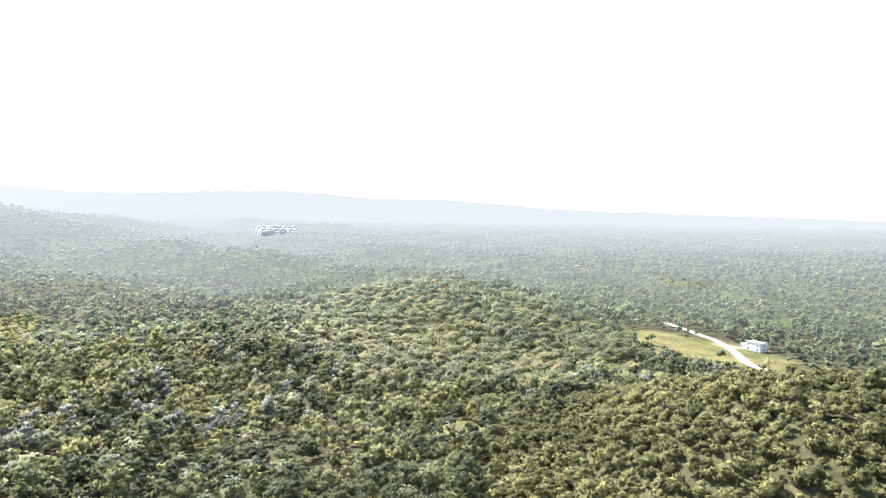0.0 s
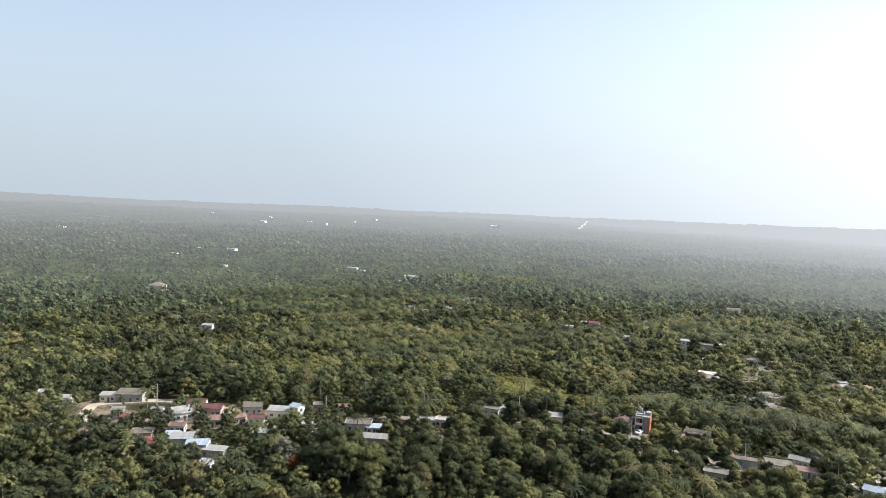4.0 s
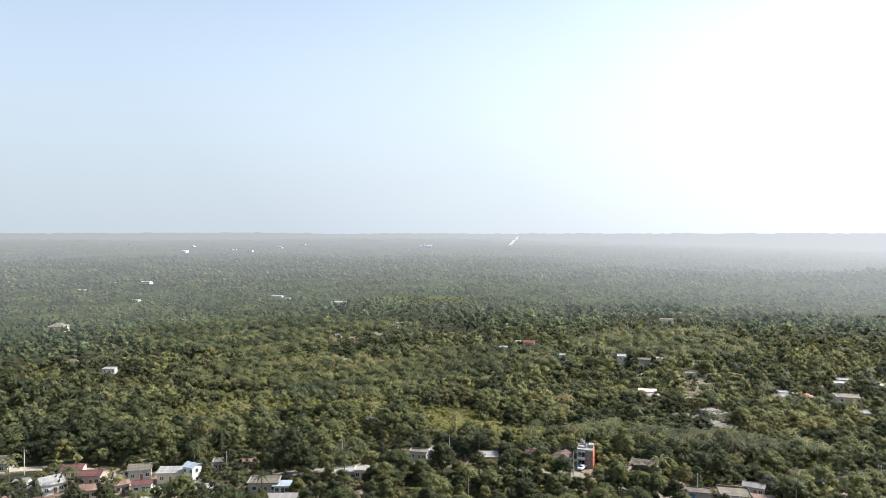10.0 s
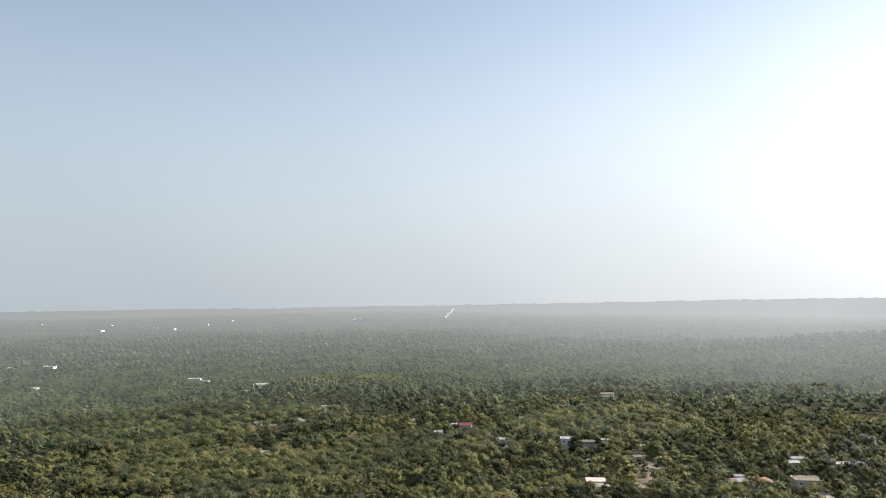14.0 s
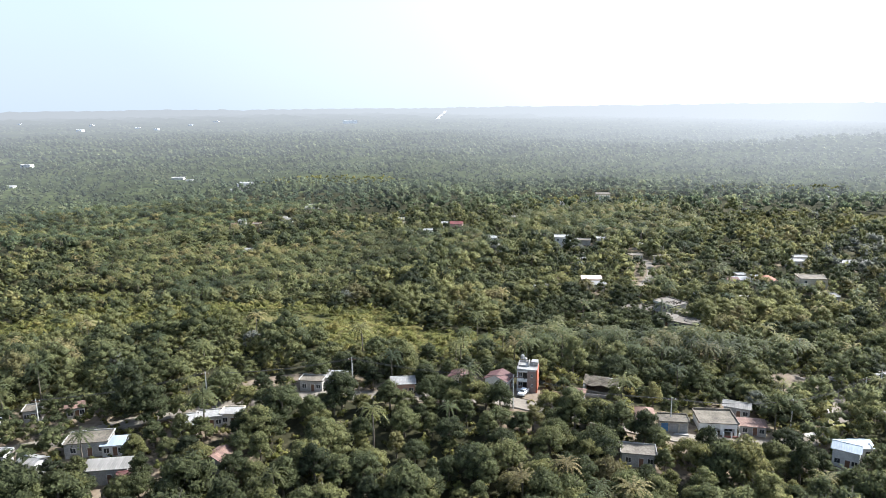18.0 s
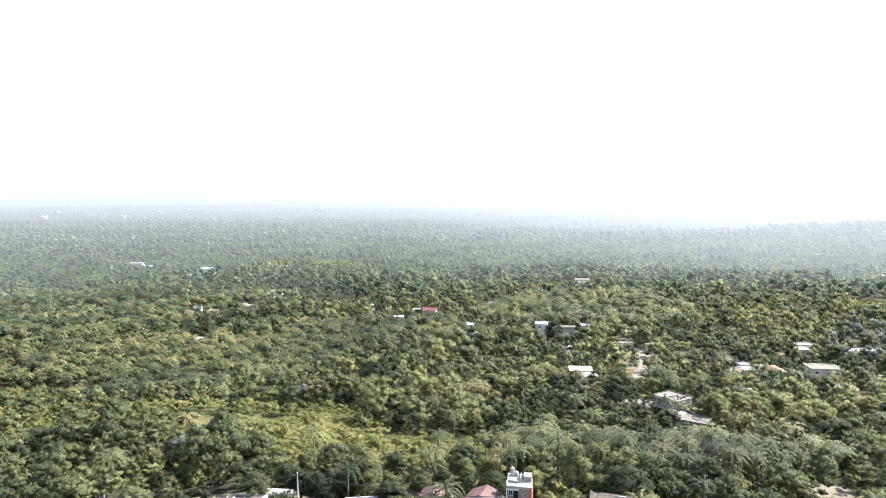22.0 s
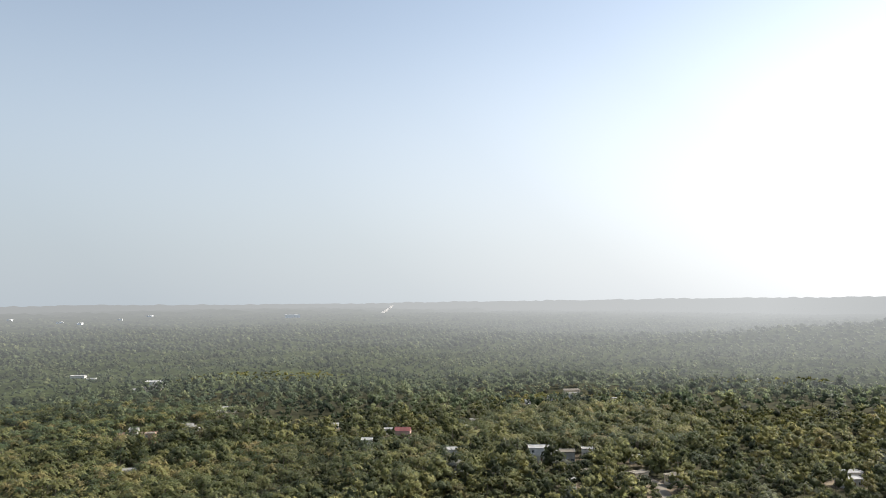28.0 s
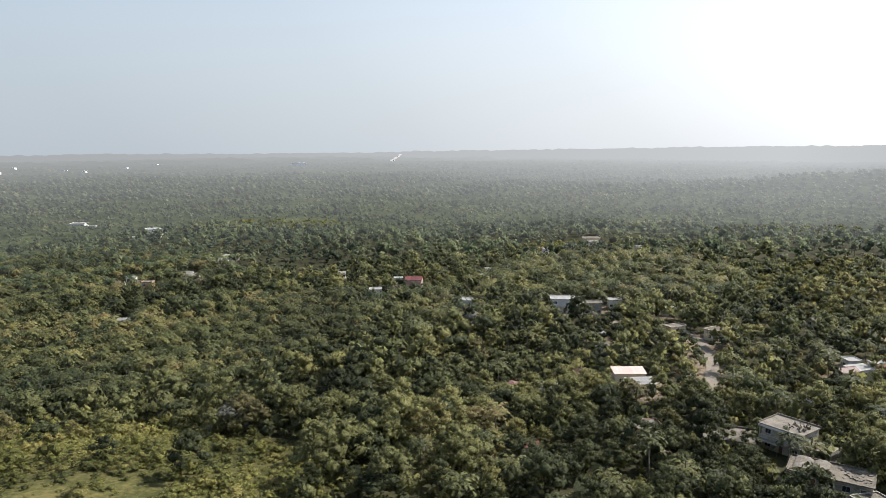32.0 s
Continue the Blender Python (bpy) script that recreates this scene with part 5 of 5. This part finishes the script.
house(-288.9, 490.8, 8.5, 5.1, 3.0, 10, 'shed', 'white', 'white', 1, 3)
house(-323.1, 497.7, 9.9, 6.9, 3.0, 0, 'gable', 'tan', 'cream', 1, 2)
house(-304.1, 421.2, 5.2, 3.6, 3.0, 0, 'shed', 'white', 'white', 1, 1)
house(-1034.0, 1203.4, 16.0, 9.6, 4.0, 0, 'flat', 'white', 'white', 1, 2)
house(-301.5, 914.6, 7.9, 5.6, 3.0, 0, 'flat', 'white', 'white', 1, 2)
house(104.8, 661.2, 5.5, 3.9, 3.0, 0, 'flat', 'white', 'white', 1, 2)
house(146.2, 704.9, 8.3, 5.0, 3.0, 0, 'shed', 'tin', 'white', 1, 2)
house(48.3, 590.5, 4.9, 3.5, 3.0, 0, 'flat', 'white', 'white', 1, 2)
house(321.7, 758.2, 5.4, 3.8, 3.0, 0, 'flat', 'white', 'white', 1, 2)
house(-111.1, 696.5, 5.8, 4.1, 3.0, 0, 'shed', 'white', 'white', 1, 2)
house(-123.3, 638.6, 8.6, 5.2, 3.0, 0, 'shed', 'tin', 'white', 1, 2)
house(-140.5, 1365.8, 11.3, 7.9, 3.0, 0, 'flat', 'tan', 'white', 1, 2)


# trodden earth round the houses and along the streets
bare = np.zeros(len(gx))
for hx, hy in YARDS:
    bare = np.maximum(bare, .75 * np.exp(-((gx - hx) ** 2 + (gy - hy) ** 2) / 2 / 6.5 ** 2))
for hx, hy, hr in ROADS:
    bare = np.maximum(bare, .6 * np.exp(-((gx - hx) ** 2 + (gy - hy) ** 2) / 2 / 3.8 ** 2))
ground.data.attributes.new("bare", 'FLOAT', 'POINT').data.foreach_set("value", bare.astype(np.float32))

# ---------------------------------------------------------------- poles, wires, car, mast
POLE = surface("pole_concrete", (0.42, 0.40, 0.37), (0.58, 0.56, 0.53), 2, .8, .1)
WIRE = surface("black_wire", (0.02, 0.02, 0.02), (0.04, 0.04, 0.04), 2, .6, 0)


def pole(x, y, h=9.0, yaw=0):
    e = base("utility_pole", x, y, yaw)
    tagged(e, "tapered concrete utility pole with a wooden crossarm", "pole", "street poles")
    bm = bmesh.new()
    bmesh.ops.create_cone(bm, cap_ends=True, segments=8, radius1=.2, radius2=.12, depth=h + 1, matrix=Matrix.Translation((0, 0, h / 2 - .5)))
    part("shaft", bm, POLE, e)
    part("crossarm", boxes((-1.1, 1.1, -.07, .07, h - .7, h - .55)), WOOD, e)
    for k in (-1, 0, 1):
        part("insulator", boxes((k * .9 - .06, k * .9 + .06, -.06, .06, h - .55, h - .3)), FRAME, e)
    return (x, y, h)


def wires(a, b):
    for k in (-.9, 0, .9):
        c = bpy.data.curves.new("power_line", 'CURVE')
        c.dimensions, c.bevel_depth = '3D', .025
        s = c.splines.new('POLY')
        s.points.add(8)
        za, zb = float(ground_z(a[0], a[1])) + a[2] - .3, float(ground_z(b[0], b[1])) + b[2] - .3
        for i in range(9):
            t = i / 8
            s.points[i].co = (a[0] + (b[0] - a[0]) * t + k, a[1] + (b[1] - a[1]) * t, za + (zb - za) * t - 4 * t * (1 - t) * 1.1, 1)
        c.materials.append(WIRE)
        tagged(new("power_line", c), "thin black power line hung between poles", "wire", "power lines")


row = [pole(-94, 243.5), pole(-58.5, 257.5), pole(-22, 266), pole(20, 252.5), pole(58, 247.5, 8), pole(88, 248.5), pole(116, 265), pole(124, 271), pole(116, 300)]
for a, b in zip(row, row[1:]):
    wires(a, b)
pole(115.5, 438, 11)
pole(-168, 246)


def car(x, y, yaw, paint):
    e = base("car", x, y, yaw)
    tagged(e, "white compact car parked in the bare yard", "car")
    e.location.z += .14
    bm = bmesh.new()
    prof = [(-2.1, .35), (-2.15, .75), (-2.0, .95), (-1.2, 1.02), (-.7, 1.48), (.9, 1.5), (1.6, 1.05), (2.1, .9), (2.15, .4)]
    l = [[bm.verts.new((px, s * (.86 if z < 1.1 else .7), z)) for px, z in prof] for s in (-1, 1)]
    for i in range(len(prof) - 1):
        bm.faces.new((l[0][i], l[0][i + 1], l[1][i + 1], l[1][i]))
    bm.faces.new((l[0][-1], l[0][0], l[1][0], l[1][-1]))
    bm.faces.new(l[0][::-1])
    bm.faces.new(l[1])
    bmesh.ops.recalc_face_normals(bm, faces=bm.faces)
    bmesh.ops.bevel(bm, geom=bm.edges[:], offset=.05, segments=2, affect='EDGES')
    part("body", bm, paint, e)
    part("windscreen", boxes((-1.1, -.75, -.62, .62, 1.1, 1.44)), GLASS, e)
    part("side_glass", boxes((-.6, 1.1, -.8, .8, 1.1, 1.4)), GLASS, e)
    part("rear_glass", boxes((1.05, 1.42, -.6, .6, 1.1, 1.42)), GLASS, e)
    for px in (-1.35, 1.35):
        for s in (-1, 1):
            bm = bmesh.new()
            bmesh.ops.create_cone(bm, cap_ends=True, segments=16, radius1=.33, radius2=.33, depth=.22, matrix=Matrix.Translation((px, s * .78, .33)) @ Matrix.Rotation(radians(90), 4, 'X'))
            wh = part("wheel", bm, DARK, e)
            bm = bmesh.new()
            bmesh.ops.create_cone(bm, cap_ends=True, segments=10, radius1=.2, radius2=.17, depth=.24, matrix=Matrix.Translation((px, s * .79, .33)) @ Matrix.Rotation(radians(90), 4, 'X'))
            part("rim", bm, FRAME, wh)


car(23.5, 260.5, 62, surface("white_car_paint", (0.70, 0.71, 0.72), (0.80, 0.80, 0.80), 2, .25, 0))


def grow(name, label, shapes, mat, x, y, size, tint, squash=(.8, 1.2), category="trees"):
    """One cloud of trees or bushes."""
    q = len(x)
    if q == 0:
        return
    v, f, t, w = scatter(shapes, x, y, ground_z(x, y) - .3, size, rng.rand(q) * 6.28, rng.uniform(*squash, q), rng.randint(0, len(shapes), q), tint)
    tagged(new(name, mesh_from(name, v, f, mat, t, w)), label, category, kind="stuff")


def on_hill(x, y):
    return np.exp(-((x - 118) / 75) ** 2 / 2 - ((y + 172) / 62) ** 2 / 2)


LABELS = {"palms": "coconut palms with drooping green fronds", "pale_trees": "trees with pale grey-green glossy crowns", "woods": "dense dark green tropical broadleaf trees"}


def plant(step, inner, outer, arch, palm, az=(-49, 148), mats=None, single=None, south_of=1e9):
    """Fills the ring between two distances from the flight line with trees; one cloud for each kind of leaf."""
    R = outer + 30
    x, y = spots(-R, R, -R, R + 230, step)
    d, a = to_line(x, y), azimuth(x, y - 20)
    m = (d > inner) & (d <= outer) & (a > az[0]) & (a < az[1]) & (y < south_of)
    if single is not None:
        m &= ~((y < 175) & (d < 105))
    x, y = x[m], y[m]
    m = free(x, y) & (rng.rand(len(x)) > np.maximum(within(MEADOWS, x, y) * .99, np.maximum(within(SCRUB, x, y) * .82, within(SCRUB[:6], x, y) * .965))) & (on_hill(x, y) < .3)
    x, y = x[m], y[m]
    p = patches(x, y)
    n = len(x)
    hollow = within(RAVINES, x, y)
    isp = rng.rand(n) < (.1 + (.8 if outer < 650 else .35) * within(GROVES, x, y)) * (1 - .8 * hollow)
    pale = ~isp & (rng.rand(n) < np.where(x > 190, .22, .012) * (p > .42))
    p2 = patches(x * 2.7 + 40, y * 2.7 - 15)
    size = np.clip(np.exp(rng.normal(-.12, .28, n)), .45, 1.4) * (.66 + .3 * p + .32 * p2)
    tall = (rng.rand(n) < .13) & ~isp
    slope = within([(-60, 305, 95, 32), (45, 300, 50, 16)], x, y)          # slope behind the village: lower trees, tinted paler
    size = size * (1 + .2 * hollow) * np.where(tall, 1.28, .93) * (1 - .16 * slope)
    size = np.minimum(size, 1.4)
    if outer > 900:
        size = size * .82
    if outer < 500:
        for cx, cy in YARDS:
            size = np.where(np.hypot(x - cx, y - cy) < 9, np.minimum(size, .78), size)
    size = np.where(isp, .8 + .42 * rng.rand(n), size)
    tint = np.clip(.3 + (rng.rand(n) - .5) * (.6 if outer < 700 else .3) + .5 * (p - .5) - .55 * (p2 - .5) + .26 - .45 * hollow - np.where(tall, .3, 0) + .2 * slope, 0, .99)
    if single is not None:
        box_in = (x > -125) & (x < 135) & (y > 196) & (y < 300)
        near = np.argsort(np.where(box_in, np.hypot(x - 5, (y - 200)), 1e6))
        pick = np.zeros(n, bool)
        pick[[i for i in near if box_in[i] and not isp[i]][:300]] = True
        pick[[i for i in near if box_in[i] and isp[i]][:110]] = True
        for i in np.nonzero(pick)[0]:
            single(x[i], y[i], size[i], "palm" if isp[i] else "pale" if pale[i] else "tree")
        isp, pale, keep = isp & ~pick, pale & ~pick, ~pick
    else:
        keep = np.ones(n, bool)
    mats = mats or {"palms": PALM, "pale_trees": PALE, "woods": LEAF}
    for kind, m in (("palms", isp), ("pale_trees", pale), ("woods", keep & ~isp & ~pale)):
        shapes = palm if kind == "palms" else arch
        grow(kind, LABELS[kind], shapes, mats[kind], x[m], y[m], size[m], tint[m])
        if kind == "palms" and outer < 700:
            v, f, t, w = scatter([PALM_TRUNK], x[m], y[m], ground_z(x[m], y[m]) - .3, size[m], rng.rand(m.sum()) * 6.28, np.ones(m.sum()), np.zeros(m.sum(), int), tint[m])
            tagged(new("palm_trunks", mesh_from("palm_trunks", v, f, BARK, t)), "slender grey trunks of the coconut palms", "trees", kind="stuff")


# single trees near the village, each with its trunk and crown
HERO = [crown(101 + i, 26, 84, rr, hh, .9, .42) for i, (rr, hh) in enumerate(((4.6, 9.4), (5.6, 8.4), (3.7, 11), (4.4, 7.4), (5.1, 10.2), (4.2, 9)))]
HERO_MESH = {k: [mesh_from("crown", v, f, m, None, w) for v, f, w in HERO] for k, m in (("tree", LEAF), ("pale", PALE), ("flame", FLAME))}
HERO_TRUNK = [mesh_from("trunk", *trunk(6.0, .34, .2, .02, 4, 200 + i), BARK) for i in range(3)]
PALM_MESH = [mesh_from("fronds", v, f, PALM, None, w) for v, f, w in [palm_top(120 + i, 24, 4.4, 8.0, 8) for i in range(4)]]
PALM_STEM = mesh_from("trunk", *trunk(8.0, .2, .13, .0, 0, 5, 7), BARK)
TREE_LABEL = {"tree": "broad dark green leafy tree beside the village houses", "pale": "pale grey-green leafy tree with an open crown", "palm": "coconut palm with arching fronds on a slender trunk", "flame": "spreading tree covered in orange-red blossom"}


def single_tree(x, y, size, kind):
    e = new("palm_tree" if kind == "palm" else "tree")
    s = float(size) * (1.0 if kind == "palm" else .95)
    e.matrix_world = pose(x, y, float(ground_z(x, y)), 0, 0, rng.rand() * 360) @ Matrix.Diagonal((s, s, s * rng.uniform(.85, 1.2), 1))
    tagged(e, TREE_LABEL[kind], "palm" if kind == "palm" else "tree", "palms near the village" if kind == "palm" else "trees near the village")
    for nm, me in (("trunk", PALM_STEM if kind == "palm" else HERO_TRUNK[rng.randint(3)]), ("fronds" if kind == "palm" else "crown", PALM_MESH[rng.randint(4)] if kind == "palm" else HERO_MESH[kind][rng.randint(6)])):
        ob = new(nm, me)
        ob.parent = e


for fx, fy, fs in ((-87, 199, .75), (178, 265, .7)):
    KEEP_OFF.append((fx, fy, 3.2))
    single_tree(fx, fy, fs, "flame")
for fx, fy, fs in ((33.5, 246.5, 1.05), (38.5, 243.0, 1.2), (43.5, 240.5, 1.1), (49.0, 238.0, .95), (28.5, 249.0, .8), (13.0, 252.0, 1.0), (2.0, 254.0, .95)):
    single_tree(fx, fy, fs, "tree")
plant(5.7, -1, 205, NEAR, PALM_NEAR, single=single_tree)
plant(6.6, 205, 430, NEAR2, PALM_MID)
# from 430 m out the leaves have haze painted in as emission
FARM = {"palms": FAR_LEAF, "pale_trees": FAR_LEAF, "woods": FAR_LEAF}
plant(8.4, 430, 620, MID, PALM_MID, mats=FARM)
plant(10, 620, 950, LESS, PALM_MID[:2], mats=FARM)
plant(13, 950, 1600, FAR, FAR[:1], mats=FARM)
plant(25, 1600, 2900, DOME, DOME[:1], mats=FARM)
plant(7.6, -1, 106, MID, PALM_MID, south_of=178)
for behind in ((148, 181), (-181, -49)):
    plant(9.5, -1, 330, LESS, PALM_MID[:2], az=behind)
    plant(18, 330, 700, FAR, FAR[:1], az=behind)

# young growth that closes the ground under the woods
x, y = spots(-430, 450, -430, 640, 7.0)
d, a = to_line(x, y), azimuth(x, y - 20)
m = (d > 90) & (d < 430) & (a > -49) & (a < 148) & free(x, y, -.6) & (on_hill(x, y) < .3) & (rng.rand(len(x)) > np.maximum(within(MEADOWS, x, y), within(SCRUB[:6], x, y)))
x, y = x[m], y[m]
q = len(x)
grow("saplings", "young green growth covering the forest floor", FLOOR, LEAF, x, y, rng.uniform(.8, 1.6, q), rng.rand(q), (.7, 1.4), "bushes")

# the coconut groves stand closer than the woods
x, y = spots(-360, 620, -320, 720, 5.4)
d = to_line(x, y)
m = (rng.rand(len(x)) < .8 * within(GROVES, x, y) - within(SCRUB[:6], x, y) - within(RAVINES, x, y)) & free(x, y) & (d > 95)
for near, shapes in ((True, PALM_NEAR), (False, PALM_MID)):
    k = m & ((d < 330) == near)
    q = k.sum()
    grow("coconut_grove", "close-set coconut palms of a plantation", shapes, PALM, x[k], y[k], rng.uniform(.72, 1.12, q), rng.rand(q), (.8, 1.1))
x, y = spots(-360, 620, -320, 720, 6.5)
m = (rng.rand(len(x)) < .9 * within(GROVES, x, y)) & free(x, y)
x, y = x[m], y[m]
grow("grove_undergrowth", "bushes growing under the coconut palms", BUSH, LEAF, x, y, rng.uniform(.5, 1.1, len(x)), .3 * rng.rand(len(x)), (.7, 1.1), "bushes")

# scrub on the near hill
x, y = spots(-60, 300, -330, -20, 3.3)
m = (on_hill(x, y) > .27) & (np.hypot(x, y) < 330)
x, y = x[m], y[m]
q = len(x)
grow("hill_scrub", "dense yellow-green scrub covering the near hilltop", FINE_BUSH, DRY, x, y, np.clip(np.exp(rng.normal(.22, .28, q)), .6, 2.1), rng.rand(q), (.8, 1.3), "bushes")
# low growth in the clearings and on the ground between the trees
x, y = spots(-150, 140, 190, 430, 3.4)
m = free(x, y, -1.7) & (rng.rand(len(x)) < np.where(y < 300, .85, .45) - .3 * within(SCRUB[:6], x, y) - 1.6 * within(MEADOWS, x, y))
x, y = x[m], y[m]
q = len(x)
grow("undergrowth", "low light green bushes and weeds between the trees", BUSH, SHRUB, x, y, np.where(free(x, y, .5), rng.uniform(.4, 1.15, q), rng.uniform(.25, .5, q)) + .5 * within(SCRUB, x, y) * rng.rand(q), rng.rand(q), (.7, 1.2), "bushes")

x, y = spots(-360, 760, -620, 940, 4.6)
m = free(x, y) & (rng.rand(len(x)) < .85 * within(SCRUB[3:], x, y))
x, y = x[m], y[m]
q = len(x)
grow("scrub", "light green scrub on open slopes among the woods", BUSH, SHRUB, x, y, rng.uniform(.7, 1.5, q), rng.rand(q), (.7, 1.2), "bushes")

x, y = spots(-240, 30, 290, 480, 1.95)
m = free(x, y) & (rng.rand(len(x)) < .9 * within(SCRUB[:6], x, y) - .68 * within(MEADOWS[:2], x, y))
x, y = x[m], y[m]
q = len(x)
grow("hillside_scrub", "dense light green bushes carpeting the hillside", LOW, SHRUB, x, y, np.clip(np.exp(rng.normal(-.2, .3, q)), .45, 1.6), .3 + .7 * rng.rand(q), (.55, 1.05), "bushes")
x, y = spots(-92, -24, 312, 366, .9)
m = free(x, y) & (rng.rand(len(x)) < within(MEADOWS[:2], x, y))
x, y = x[m], y[m]
q = len(x)
grow("grass", "tufts of yellow-green grass on the round hilltop", TUFT, SHRUB, x, y, rng.uniform(.4, .9, q), .3 + .7 * rng.rand(q), (.5, .9), "grass")

# distant hills: the backdrop behind the woods
a = np.radians(np.linspace(-60, 160, 500))
r = np.concatenate([np.linspace(640, 2640, 101), np.linspace(2700, 5600, 40)])
A, Rr = np.meshgrid(a, r)
hx, hy = np.sin(A) * Rr, np.cos(A) * Rr + 100
hz = ground_z(hx, hy) + np.clip(Rr - 4600, 0, None) * .006 + np.where(Rr < 2660, np.minimum((Rr - 700) / 60, 1.5 + .0016 * (Rr - 640)), 9) + np.where(Rr < 2660, 0, 1) * (5 * np.sin(A * 190) * np.sin(Rr / 40) + 4 * np.sin(A * 77 + Rr / 90))
k = np.arange(140 * 500).reshape(140, 500)[:, :499].ravel()
# the sheet glows: its haze is emission in the material
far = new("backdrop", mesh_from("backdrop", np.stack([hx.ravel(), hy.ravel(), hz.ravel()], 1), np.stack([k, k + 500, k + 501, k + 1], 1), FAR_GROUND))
tagged(far, "pale hazy wooded country rising to the horizon", "hills", kind="structure")


# ---------------------------------------------------------------- far buildings and the quarry
def warehouse(x, y, w, d, h, yaw):
    e = base("warehouse", x, y, yaw, float(ground_z(x, y)) + 5)
    tagged(e, "long white industrial building far off among trees", "warehouse", "distant buildings")
    part("wall", boxes((-w / 2, w / 2, -d / 2, d / 2, -8, h)), CHALK, e)
    part("roof_slab", boxes((-w / 2 - .5, w / 2 + .5, -d / 2 - .5, d / 2 + .5, h, h + .4)), CHALK, e)


CHALK = surface("clean_white_paint", (0.74, 0.74, 0.74), (0.82, 0.82, 0.82), .1, .8, .05)
warehouse(-302, 2374, 46, 20, 8, 10)
rw = np.random.RandomState(17)
for k in range(7):
    az, dd = radians(-rw.uniform(14, 34)), rw.uniform(1900, 2650)
    warehouse(math.sin(az) * dd, math.cos(az) * dd + 100, rw.uniform(10, 26), rw.uniform(8, 12), rw.uniform(2.5, 4), rw.uniform(-20, 20))

ROCK = surface("pale_limestone", (0.32, 0.31, 0.295), (0.54, 0.525, 0.50), .05, .95, .4)
bm = bmesh.new()
bmesh.ops.create_grid(bm, x_segments=24, y_segments=16, size=.5)
for v in bm.verts:
    q = 1 - max(abs(v.co.x), abs(v.co.y)) * 2
    v.co = Vector((v.co.x * 46, v.co.y * 84, 9 + 9 * round(2 * (v.co.x + .5)) / 2 + 2.5 * noise.noise(v.co * 9) - (14 if q < .05 else 0)))
me = bpy.data.meshes.new("quarry")
bm.to_mesh(me)
bm.free()
me.materials.append(ROCK)
quarry = new("quarry", me)
quarry.matrix_world = pose(1450, -155, float(ground_z(1450, -155)), 0, 0, 8)
tagged(quarry, "pale limestone quarry cut into the wooded slope", "quarry")
